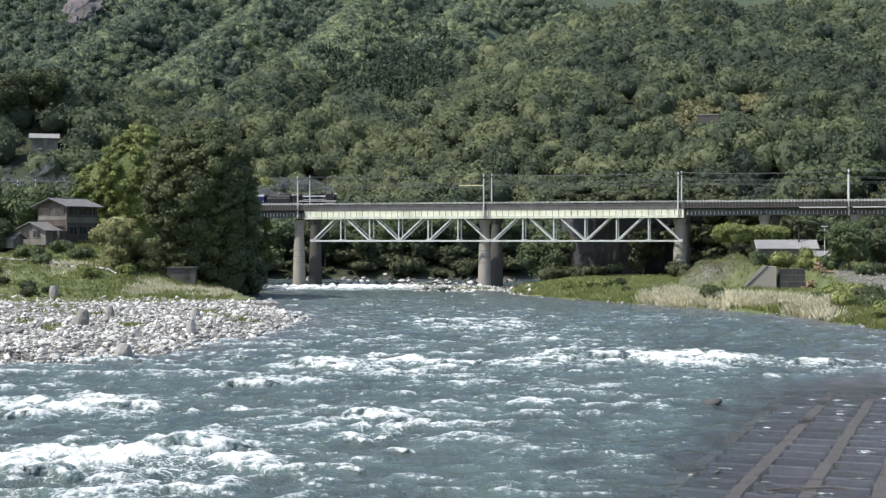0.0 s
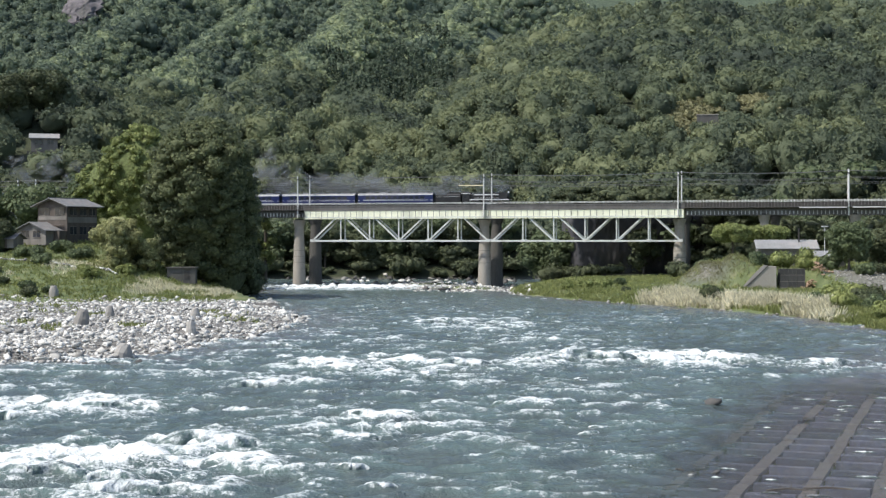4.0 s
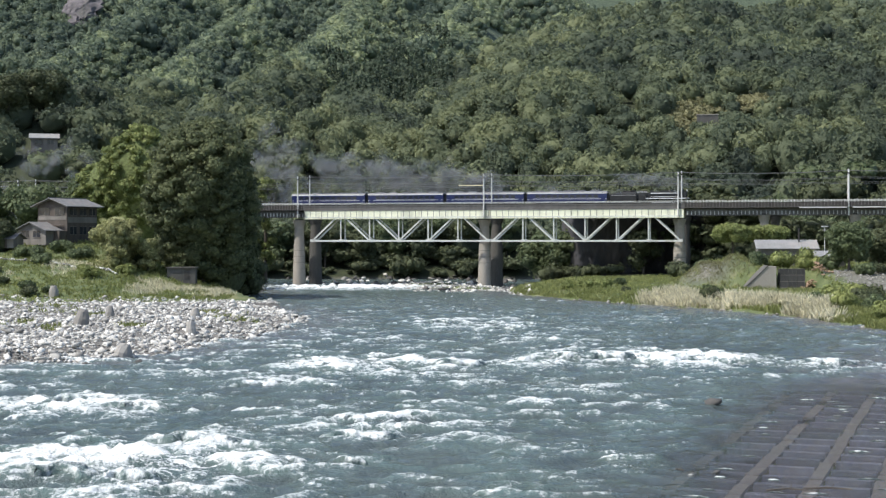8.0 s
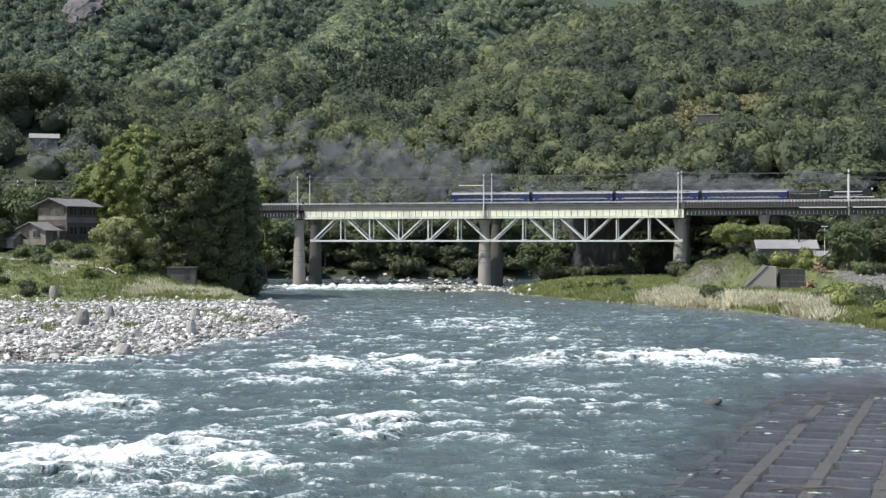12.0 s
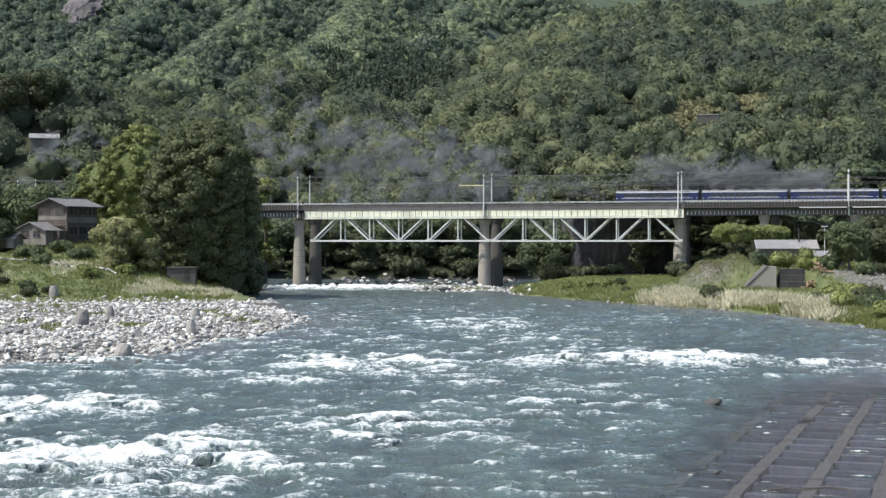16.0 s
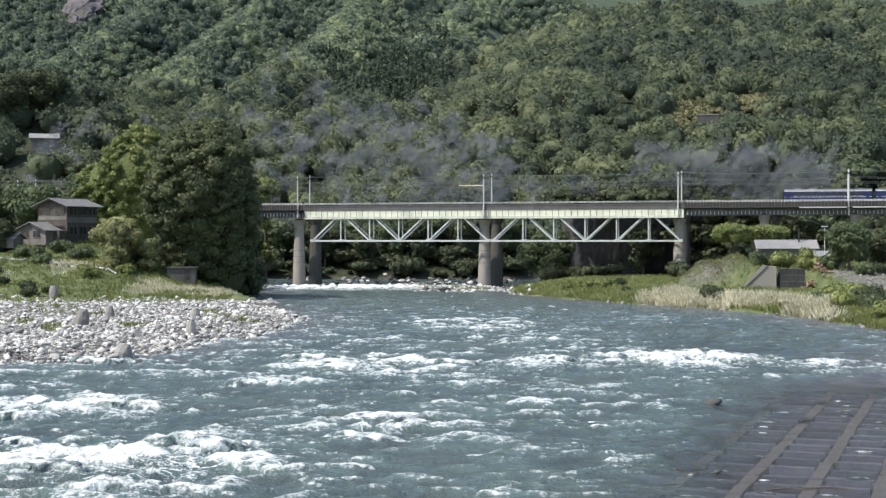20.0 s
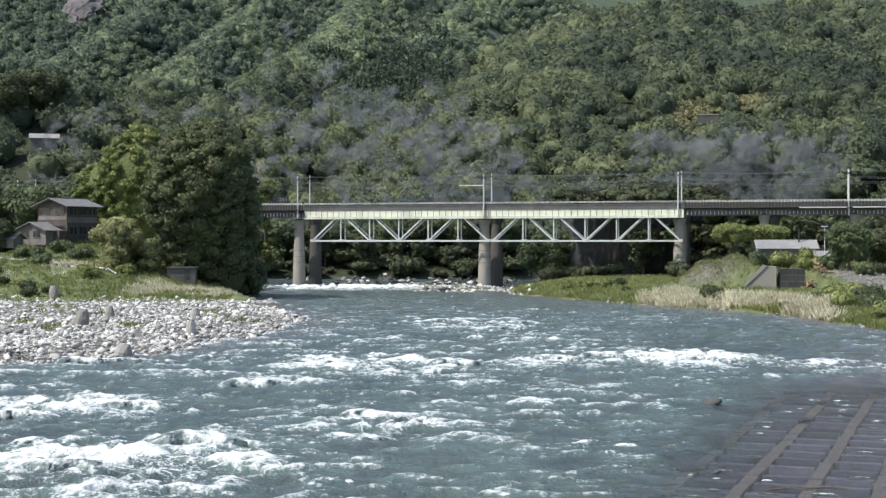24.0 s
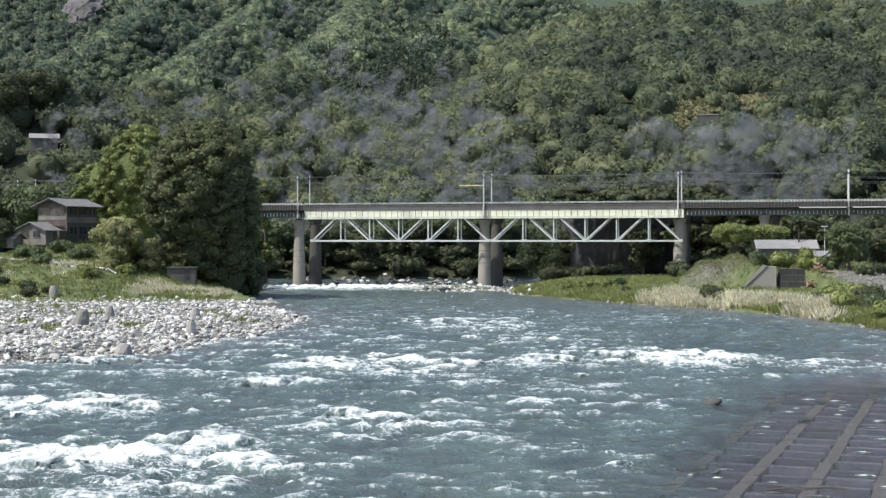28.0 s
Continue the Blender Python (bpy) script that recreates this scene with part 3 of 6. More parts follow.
def core_tris(centres, radii, share, flat=0.85, fine=1):
    """An inner hull for each lobe, of small triangles, given as quads with a doubled corner point left out."""
    bm = bmesh.new()
    bmesh.ops.create_icosphere(bm, subdivisions=fine, radius=1.0)
    g = np.array([p.co[:] for p in bm.verts])
    f = np.array([[p.index for p in q.verts] for q in bm.faces])
    bm.free()
    jag = 1 + 0.10 * (np.sin(g[:, :1] * 37.0 + g[:, 1:2] * 61.0 + g[:, 2:] * 23.0))
    v = (centres[:, None, :] + (g * jag)[None] * (radii * share)[:, None, None] * np.array((1, 1, flat))).reshape(-1, 3)
    return v, (f[None] + len(g) * np.arange(len(radii))[:, None, None]).reshape(-1, 3)


def as_tris(v, f):
    """Quads split in two."""
    return v, np.concatenate([f[:, (0, 1, 2)], f[:, (0, 2, 3)]])


def joined(pieces):
    vs, fs, o = [], [], 0
    for v, f in pieces:
        vs.append(v)
        fs.append(f + o)
        o += len(v)
    return np.concatenate(vs), np.concatenate(fs)


def crown(rx, rz, lobes, sprays, size, seed, flat=0.85):
    rng = np.random.default_rng(seed)
    c, r = blob(lobes, rx, rz, rng)
    v, f = joined([as_tris(*leaf_quads(c, r, sprays, size, rng, flat)), core_tris(c, r, 0.8, flat)])
    return v, f


def dome(rx, rz, lobes, sprays, size, seed, hull=2):
    """A full round crown: leaf sprays over boughs that crowd round one closed core."""
    rng = np.random.default_rng(seed)
    i = np.arange(lobes) + 0.5
    cz = 1 - 1.4 * i / lobes
    a = i * 2.39996 + rng.normal(size=lobes) * 0.4
    w = np.sqrt(np.clip(1 - cz * cz, 0, 1))
    out = rng.uniform(0.56, 0.84, lobes)
    c = np.stack([np.cos(a) * w * rx * out, np.sin(a) * w * rx * out, cz * rz * out], 1)
    r = rng.uniform(0.28, 0.46, lobes) * rx
    return joined([core_tris(np.array([(0, 0, -0.1 * rz)]), np.array([0.8 * rx]), 1.0, rz / rx * 1.1, hull), as_tris(*leaf_quads(c, r, sprays, size, rng, 0.9, 0.32))])


def conifer(r, h, sprays, size, seed):
    rng = np.random.default_rng(seed)
    z = rng.uniform(0, 1, sprays) ** 1.3
    a = rng.uniform(0, 2 * np.pi, sprays)
    rad = r * (1 - z) * rng.uniform(0.6, 1.1, sprays) + 0.15
    p = np.stack([rad * np.cos(a), rad * np.sin(a), z * h - h * 0.4], 1)
    out = np.stack([np.cos(a), np.sin(a), 0.55 + 0 * a], 1) + rng.normal(size=(sprays, 3)) * 0.35
    out /= np.linalg.norm(out, axis=1)[:, None]
    t = np.cross(out, rng.normal(size=(sprays, 3)))
    t /= np.linalg.norm(t, axis=1)[:, None]
    b = np.cross(out, t)
    v = np.stack([p - t * size, p - b * size * 0.7, p + t * size, p + b * size * 0.7], 1).reshape(-1, 3)
    return as_tris(v, np.arange(4 * sprays).reshape(-1, 4))


# light and shade painted into the leaf tone: across, along the valley, half widths, sunlit (+) or shaded (-)
HILL_SHADES = ((118, 470, 28, 20, 0.45), (20, 660, 16, 40, 0.4), (50, 765, 24, 40, 0.3), (88, 800, 30, 25, 0.15), (-48, 530, 30, 40, 0.4), (-15, 480, 25, 25, 0.25), (0, 440, 70, 9, -0.35), (60, 480, 22, 14, 0.25),
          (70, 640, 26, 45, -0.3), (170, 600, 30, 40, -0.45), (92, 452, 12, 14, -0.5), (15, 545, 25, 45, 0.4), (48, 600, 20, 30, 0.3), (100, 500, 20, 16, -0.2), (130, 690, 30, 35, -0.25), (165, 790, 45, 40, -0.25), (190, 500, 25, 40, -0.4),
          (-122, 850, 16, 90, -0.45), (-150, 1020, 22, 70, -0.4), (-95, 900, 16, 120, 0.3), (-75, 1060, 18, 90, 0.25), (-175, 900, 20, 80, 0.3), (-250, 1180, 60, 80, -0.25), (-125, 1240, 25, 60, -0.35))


def hill_shade(x, y):
    return sum(d * math.exp(-((x - cx) / rx) ** 2 - ((y - cy) / ry) ** 2) for cx, cy, rx, ry, d in HILL_SHADES)


def woods(name, material, spots, templates, label, rng):
    """Many far crowns as one mesh. spots: x, y, z, scale rows."""
    pieces, tones = [], []
    for x, y, z, s in spots:
        v, f = templates[rng.integers(len(templates))]
        a = rng.uniform(0, 2 * np.pi)
        c, d = math.cos(a) * s, math.sin(a) * s
        w = np.empty_like(v)
        w[:, 0], w[:, 1], w[:, 2] = v[:, 0] * c - v[:, 1] * d + x, v[:, 0] * d + v[:, 1] * c + y, v[:, 2] * s * rng.uniform(0.75, 1.15) + z
        pieces.append((w, f))
        # random crown tone plus the painted light of crests and shade of hollows
        tones.append(np.full(len(v), min(1.0, max(-0.15, rng.uniform(0, 1) ** 1.2 * 0.75 + hill_shade(x, y)))))
    v, f = joined(pieces)
    me = mesh_np(name, v, f, material, True)
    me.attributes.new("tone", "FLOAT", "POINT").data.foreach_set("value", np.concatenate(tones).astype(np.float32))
    tagged(new(name, me), label, "woods", kind="stuff")


def scatter(y0, y1, gap, rng, x_of=lambda y: 0.36):
    """Jittered rows of spots over the wooded slopes."""
    out, y = [], y0
    while y < y1:
        half = x_of(y) * y + 25
        xs = np.arange(-half, half, gap)
        out.append(np.stack([xs + rng.uniform(-0.52, 0.52, len(xs)) * gap, y + rng.uniform(-0.52, 0.52, len(xs)) * gap], 1))
        y += gap * 0.95
    return np.concatenate(out)


def grass_patch(name, label, x, y, material, height, width, rng, blades=7, spread=0.28):
    """Tufts of bent blades, two triangles a blade."""
    n = len(x) * blades
    bx = np.repeat(x, blades) + rng.normal(size=n) * spread
    by = np.repeat(y, blades) + rng.normal(size=n) * spread
    bz = land(bx, by) - 0.05
    a = rng.uniform(0, 2 * np.pi, n)
    h = height * rng.uniform(0.5, 1.25, n) * np.repeat(rng.uniform(0.7, 1.3, len(x)), blades)
    lean = rng.uniform(0.15, 0.6, n) * h
    la = rng.uniform(0, 2 * np.pi, n)
    dx, dy = np.cos(a) * width, np.sin(a) * width
    base = np.stack([bx, by, bz], 1)
    side = np.stack([dx, dy, 0 * dx], 1)
    midp = base + np.stack([np.cos(la) * lean * 0.35, np.sin(la) * lean * 0.35, h * 0.6], 1)
    tip = base + np.stack([np.cos(la) * lean, np.sin(la) * lean, h], 1)
    v = np.stack([base - side, base + side, midp + side * 0.7, tip], 1).reshape(-1, 3)
    tagged(new(name, mesh_np(name, v, np.arange(4 * n).reshape(-1, 4), material)), label, "grass", kind="stuff")


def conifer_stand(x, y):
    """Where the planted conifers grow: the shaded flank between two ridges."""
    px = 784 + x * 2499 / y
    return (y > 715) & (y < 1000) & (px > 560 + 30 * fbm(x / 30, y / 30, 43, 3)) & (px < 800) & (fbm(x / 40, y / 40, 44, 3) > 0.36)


def plant_woods():
    rng = np.random.default_rng(4)
    for name, material, y0, y1, gap, t, word in (
            ("slope_woods", "canopy", 440, 620, 7.6, [dome(5.4, 5.2, 20, 280, 0.64, 100 + i) for i in range(8)], "dense broadleaf woods on the slope above the river"),
            ("hill_woods", "canopy", 620, 880, 8.4, [dome(6.0, 5.4, 15, 118, 0.9, 200 + i) for i in range(7)], "dense broadleaf woods on the hillside"),
            ("middle_hill_woods", "canopy_mid_haze", 880, 1330, 7.8, [dome(5.7, 5.2, 10, 52, 1.15, 300 + i, 1) for i in range(7)], "dense green woods on the middle hill"),
            ("mountain_woods", "canopy_far_haze", 1330, 1800, 11, [dome(7.8, 6.8, 9, 52, 1.5, 350 + i, 1) for i in range(7)], "dense dark green woods on the far mountain")):
        p = scatter(y0, y1, gap, rng, lambda y: 0.34)
        p = p[(p[:, 1] < 1420) | (p[:, 0] < 0.04 * p[:, 1])]
        p = p[(p[:, 1] < 880) | (p[:, 0] < 0.03 * p[:, 1]) | ((p[:, 1] > 1170) & (p[:, 0] < 0.17 * p[:, 1]))]
        x, y = p[:, 0], p[:, 1]
        clear = ((abs(x - 97) < 8 + 3 * rng.normal(size=len(x))) & (y > 528) & (y < 566)) | ((abs(x - 125) < 9 + 3 * rng.normal(size=len(x))) & (y > 548) & (y < 576))
        clear |= (abs(x + 132) < 11) & (y > 442) & (y < 480)
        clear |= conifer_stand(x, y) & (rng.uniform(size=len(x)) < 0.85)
        clear |= (abs(x - 195) < 18) & (y > 683) & (y < 733)
        p = p[~clear]
        sc = rng.uniform(0.62, 1.25, len(p)) * (0.75 + 0.5 * fbm(p[:, 0] / 50, p[:, 1] / 50, 61, 2))
        woods(name, material, np.stack([p[:, 0], p[:, 1], land(p[:, 0], p[:, 1]) + 4.0 * sc + rng.uniform(-1.2, 2.4, len(p)), sc], 1), t, word, rng)
    scrub = [crown(2.4, 2.0, 6, 70, 0.45, 260 + i) for i in range(3)]
    x = np.concatenate([96 + 6 * rng.normal(size=130), 125 + 7 * rng.normal(size=110)])
    y = np.concatenate([552 + 8 * rng.normal(size=130), 565 + 6 * rng.normal(size=110)])
    woods("dry_scrub", "leaf_dry", np.stack([x, y, land(x, y) + 1.0, rng.uniform(0.8, 1.7, 240)], 1), scrub, "tan dry bamboo scrub in an open patch of the hillside", rng)
    x, y = rng.uniform(178, 212, 1500), rng.uniform(686, 732, 1500)
    grass_patch("meadow_grass", "lime green hay meadow high on the wooded hill", x, y, "grass_lime", 1.3, 0.3, rng, 5, 0.8)
    con_t = [conifer(2.3, 13, 60, 0.9, 400 + i) for i in range(4)]
    p = scatter(690, 1020, 5.4, rng, lambda y: 0.12)
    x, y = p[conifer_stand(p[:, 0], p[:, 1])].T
    woods("conifer_woods", "leaf_conifer", np.stack([x, y, land(x, y) + 6, rng.uniform(0.8, 1.25, len(x))], 1), con_t, "dark conifer plantation on the middle hill", rng)
    low_t = [crown(6.0, 5.2, 14, 300, 0.62, 150 + i) for i in range(4)]
    low = []
    for x in np.arange(-75, 150, 2.6):
        for k in range(3):
            y = 428 + 3.5 * k if x < 30 else 356 - 0.27 * (x - 30) + 3.5 * k + max(0, 42 - x) * 2.2
            if (42 < x < 60 and (k or rng.uniform() < 0.72)) or rng.uniform() < 0.42:
                continue
            low.append((x + rng.uniform(-2, 2), y + rng.uniform(-2, 2), rng.uniform(0.42, 0.98) ** 2))
    low = np.array(low)
    low_z = np.maximum(land(low[:, 0], low[:, 1]), 0) + 2.6 * low[:, 2] + rng.uniform(-0.5, 1.6, len(low))
    woods("undergrowth", "leaf_dark", np.stack([low[:, 0], low[:, 1], low_z, low[:, 2]], 1), low_t, "dark undergrowth along the far river bank", rng)
    near_t = [crown(6.0, 5.2, 12, 280, 0.6, 170 + i) for i in range(6)]
    p = scatter(345, 440, 7.6, rng)
    x, y = p[:, 0], p[:, 1]
    line = 329.5 - 0.266 * (x - 87.8)
    p = p[((y > line + 15) & (x > bank_right(y) + 5) & (x > 22)) | ((y > line + 18) & (x < -70) & (y > 0))]
    p = p[~((p[:, 0] > 36) & (p[:, 0] < 60) & (p[:, 1] < 378 - 0.27 * (p[:, 0] - 30)))]
    p = p[~((abs(p[:, 0] + 130) < 11) & (p[:, 1] > 428))]
    sc = rng.uniform(0.75, 1.35, len(p))
    rows = np.stack([p[:, 0], p[:, 1], land(p[:, 0], p[:, 1]) + 5.6 * sc, sc], 1)
    pick = rng.integers(0, 3, len(p))
    for k, (mat, tone) in enumerate((("leaf_mid", "green"), ("leaf_dark", "dark green"), ("leaf_dark", "deep green"))):
        woods("near_woods", mat, rows[pick == k], near_t, f"{tone} broadleaf trees behind the railway", rng)


plant_woods()


def rock_cliff():
    """The bare crag on the far mountain."""
    cx, cy, w, h = -415, 1636, 40, 46
    u, v = np.meshgrid(np.linspace(-1, 1, 40), np.linspace(-1, 1, 40))
    x = cx + u * w / 2 * (1 - 0.45 * np.clip(-v, 0, 1)) + 20 * (fbm(u * 2 + 3, v * 3.5, 5, 4) - 0.5)
    base = float(land(np.array([cx]), np.array([cy]))[0])
    z = base + 3 + v * h / 2
    y = cy - 24 + v * h * 0.3 + 9 * fbm(u * 4 + 4, v * 1.5, 9, 5) + 10 * np.maximum(np.abs(u), np.abs(v)) ** 3
    me = mesh_np("rock_cliff", np.stack([x, y, z], -1).reshape(-1, 3), grid_faces(40, 40), "crag")
    tagged(new("rock_cliff", me), "bare grey-brown rock cliff high on the mountain", "cliff", kind="structure")
    t = thing("retaining_wall", pose(101, 534, float(land(np.array([101.0]), np.array([534.0]))[0]) + 3, 0, 0, -8), "grey concrete slope wall among the hillside scrub", "wall")
    part("wall", boxed(-5, 3, 0, 0.6, -5, 4.5), "old_concrete", t)
    part("coping", boxed(-5.2, 3.2, -0.2, 0.8, 4.5, 4.8), "concrete", t)


rock_cliff()


def tree(name, label, x, y, z, height, rx, rz, seed, material, sprays=2600, size=0.34, lobes=14, trunk=0.35, group="", low=0.0, inner=0.3, fat=0.9):
    """A broadleaf tree: tapered trunk with limbs, and a crown of leaf sprays."""
    rng = np.random.default_rng(seed)
    t = thing(name, pose(x, y, z, rz=float(rng.uniform(0, 360))), label, "tree", group)
    bm = bmesh.new()
    mid = height - rz * 0.95
    lathe(bm, [(trunk * 1.35, -0.6), (trunk, 0.5), (trunk * 0.8, mid * 0.55), (trunk * 0.4, mid + rz * 0.3)], 9)
    part("trunk", bm, "bark", t)
    for i in range(5):
        a = i * 1.26 + rng.uniform(-0.3, 0.3)
        b = beam(bmesh.new(), (0, 0, mid * (0.45 + 0.09 * i)), (math.cos(a) * rx * 0.6, math.sin(a) * rx * 0.6, mid + rz * rng.uniform(-0.2, 0.35)), trunk * 0.4, trunk * 0.4)
        part("limb", b, "bark", t)
    c, r = blob(lobes, rx, rz, rng, inner, fat)
    if low:
        k = lobes // 2
        extra = np.stack([rng.uniform(-1, 1, k) * rx * 0.52, rng.uniform(-1, 1, k) * rx * 0.52, rng.uniform(-low, 0, k)], 1)
        c, r = np.concatenate([c, extra]), np.concatenate([r, rng.uniform(0.5, 0.8, k) * 0.6 * rx * fat / 0.9 + 0.12 * rx])
    big = np.array([(0, 0, 0.1 * rz), (0, 0, -0.4 * low)]), np.array([0.70 * rx, 0.55 * rx])
    v, f = joined([as_tris(*leaf_quads(c, r, sprays, size, rng)), core_tris(c, r, 0.8), core_tris(big[0], big[1], 0.6, rz / rx, 2)])
    me = mesh_np("crown", v + (0, 0, mid), f, material)
    ob = new("crown", me)
    ob.parent = t
    return t


def ground_z(x, y):
    return float(land(np.array([x]), np.array([y]))[0])


# left bluff and hillside
for x, y, z, h, rx, rz, sd, mat, low, word, spray, lob in (
        (-42.2, 303, 0.2, 12.0, 2.4, 5.5, 27, "leaf_dark", 8, "dark shrubby tree hanging over the water", 3500, 30),
        (-45.5, 301, 1.5, 8.0, 3.0, 3.6, 28, "leaf_dark", 4, "dark shrubby tree hanging over the water", 2500, 24),
        (-48.5, 386, 1.0, 30.0, 4.2, 5.5, 29, "leaf_bright", 22, "yellow-green tree behind the track", 4500, 40)):
    tree("broadleaf_tree", word, x, y, z, h, rx, rz, sd, mat, spray, 0.42, lob, 0.5, low=low, inner=0.5, fat=0.42)


def dome_tree(label, x, y, z, rx, ry, z_mid, up, down, recede, seed, material, lobes, sprays, size, girth):
    """A great tree whose leaf clumps close into one dome; below its widest height the crown draws back under its own shade."""
    rng = np.random.default_rng(seed)
    t = thing("broadleaf_tree", pose(x, y, z), label, "tree")
    part("trunk", lathed([(girth * 1.5, -1), (girth, 1.5), (girth * 0.7, z_mid * 0.6), (girth * 0.35, z_mid + up * 0.4)], 11), "bark", t)
    for i in range(7):
        a = i * 0.9 + rng.uniform(-0.2, 0.2)
        part("limb", beam(bmesh.new(), (0, 0, z_mid * (0.35 + 0.07 * i)), (math.cos(a) * rx * 0.6, math.sin(a) * ry * 0.6, z_mid + up * rng.uniform(-0.1, 0.4)), girth * 0.4, girth * 0.4), "bark", t)
    i = np.arange(lobes) + 0.5
    cz = 1 - 2 * i / lobes
    a = i * 2.39996 + rng.normal(size=lobes) * 0.25
    sz = np.sqrt(1 - cz * cz)
    uneven = 1 + 0.13 * (fbm(np.cos(a) * 1.6 + 5, cz * 1.6 + seed, seed, 3) - 0.5) + rng.uniform(-0.05, 0.04, lobes)
    low = np.clip(-cz, 0, 1)
    wide = np.where(cz < 0, np.maximum(sz, 0.82), sz)
    c = np.stack([np.cos(a) * wide * rx, np.sin(a) * wide * ry, np.where(cz > 0, cz * up, cz * down)], 1) * uneven[:, None]
    c[:, 1] += recede * low
    r = rng.uniform(0.09, 0.19, lobes) * (rx + ry) / 2 * (1 + 0.3 * low)
    c *= 1 - 0.13 / np.maximum(1, np.linalg.norm(c / (rx, ry, up), axis=1))[:, None]
    core_c = np.array([(0, 0, 0.12 * up), (0, recede * 0.5, -0.45 * down), (0, recede * 0.75, -0.75 * down)])
    core_r = np.array([0.86, 0.8, 0.74]) * min(rx, ry)
    v, f = joined([as_tris(*leaf_quads(c, r, sprays, size, rng, 0.7, 0.55)), core_tris(c, r, 0.82, 0.7), core_tris(core_c, core_r, 0.92, min(1.25, up / rx), 3)])
    ob = new("crown", mesh_np("crown", v + (0, 0, z_mid), f, material))
    ob.parent = t


dome_tree("huge dense dark green tree on the river bluff", -48.6, 285, 1.5, 11.4, 13.8, 18.6, 16.6, 17.3, 8.5, 11, "leaf_olive", 420, 40000, 0.32, 0.9)
dome_tree("light green tree behind the huge dark tree", -69.5, 325, 8, 9.6, 8.5, 17.5, 13.2, 12.5, 4.5, 12, "leaf_bright", 190, 13000, 0.36, 0.5)
dome_tree("light green tree on the slope behind the house", -79.5, 331, 9, 8.2, 7.5, 12.5, 9.5, 9.0, 3.5, 15, "leaf_bright", 150, 9000, 0.36, 0.45)
tree("broadleaf_tree", "mid green tree on the slope behind the house", -83, 332, 11, 17, 7.0, 6.5, 16, "leaf_mid", 4000, 0.42, 16, 0.4, low=6)
tree("broadleaf_tree", "mid green tree at the edge of the slope", -96, 330, 11, 16, 7.0, 6.5, 17, "leaf_mid", 4000, 0.42, 16, 0.4, low=6)
tree("broadleaf_tree", "mid green tree at the edge of the slope", -108, 335, 11, 15, 6.5, 6.0, 18, "leaf_mid", 3500, 0.42, 14, 0.4, low=6)
tree("broadleaf_tree", "small green tree behind the bluff", -52, 330, 8, 14, 5.0, 5.5, 19, "leaf_mid", 3000, 0.36, 14, 0.3, low=5)
tree("broadleaf_tree", "dark spreading tree high on the hillside", -136, 486, ground_z(-136, 486), 21, 9, 7, 20, "leaf_dark", 4500, 0.5, 16, 0.5, low=6)
tree("broadleaf_tree", "dark spreading tree high on the hillside", -148, 482, ground_z(-148, 482), 22, 9, 7, 21, "leaf_dark", 4500, 0.5, 16, 0.5, low=6)
tree("willow_tree", "pale green drooping willow beside the house", -63.0, 273, ground_z(-63.0, 273) - 0.3, 19.6 - ground_z(-63.0, 273), 6.0, 6.6, 22, "leaf_dry_green", 19000, 0.22, 90, 0.25, low=11, fat=0.36)
tree("willow_tree", "pale green drooping willow below the house", -57.2, 274, ground_z(-57.2, 274) - 0.3, 8.0, 2.6, 3.2, 23, "leaf_dry_green", 5000, 0.24, 40, 0.2, low=4, fat=0.5)
tree("conifer_hedge_tree", "dark clipped tree at the edge of the yard", -89.0, 285, 8.8, 8.9, 2.2, 5.0, 24, "leaf_dark", 2200, 0.24, 10, 0.2, low=4)


def bush(x, y, r, h, seed, material, label, size=0.22, sprays=900):
    rng = np.random.default_rng(seed)
    c, rad = blob(8, r, h, rng)
    v, f = joined([as_tris(*leaf_quads(c, rad, sprays, size, rng)), core_tris(c, rad, 0.9)])
    t = thing("bush", pose(x, y, ground_z(x, y)), label, "bush", "bushes")
    ob = new("foliage", mesh_np("foliage", v + (0, 0, h * 0.5), f, material))
    ob.parent = t
    part("stem", lathed([(0.12, -0.3), (0.06, h * 0.6)], 7), "bark", t)


for i, (x, y, r, h, mat) in enumerate(((-77, 272, 2.4, 1.6, "leaf_mid"), (-71.5, 279, 3.2, 1.8, "leaf_mid"), (-66, 262, 2.6, 1.7, "leaf_bright"), (-57, 276, 2.2, 2.4, "leaf_bright"),
                                       (-53, 281, 2.0, 1.6, "leaf_mid"), (-82, 281, 3.4, 1.6, "leaf_mid"), (-76.5, 285, 3.0, 1.5, "leaf_mid"),
                                       (-88, 262, 2.6, 1.5, "leaf_bright"), (-40.6, 296, 2.6, 6.5, "leaf_dark"), (-40.2, 302, 2.4, 7.0, "leaf_dark"), (-86, 252, 2.0, 1.2, "leaf_mid"), (-80, 256, 1.8, 1.0, "leaf_dark"), (-74, 252, 1.6, 1.1, "leaf_mid"), (-72, 247, 1.9, 1.4, "leaf_dark"), (-84, 266, 1.7, 1.0, "leaf_dark"), (-69, 248, 1.6, 1.3, "leaf_mid"), (-79, 246, 1.4, 0.9, "leaf_mid"), (-61, 279, 2.6, 2.6, "leaf_mid"), (-56.5, 280, 2.6, 4.0, "leaf_dark"), (-42, 279, 1.8, 2.0, "leaf_mid"), (-60, 268, 2.0, 1.6, "leaf_bright"))):
    bush(x, y, r, h, 500 + i, mat, {"leaf_mid": "leafy green bush on the river slope", "leaf_dark": "dark green bush on the river slope", "leaf_bright": "light green bush on the river slope"}[mat])
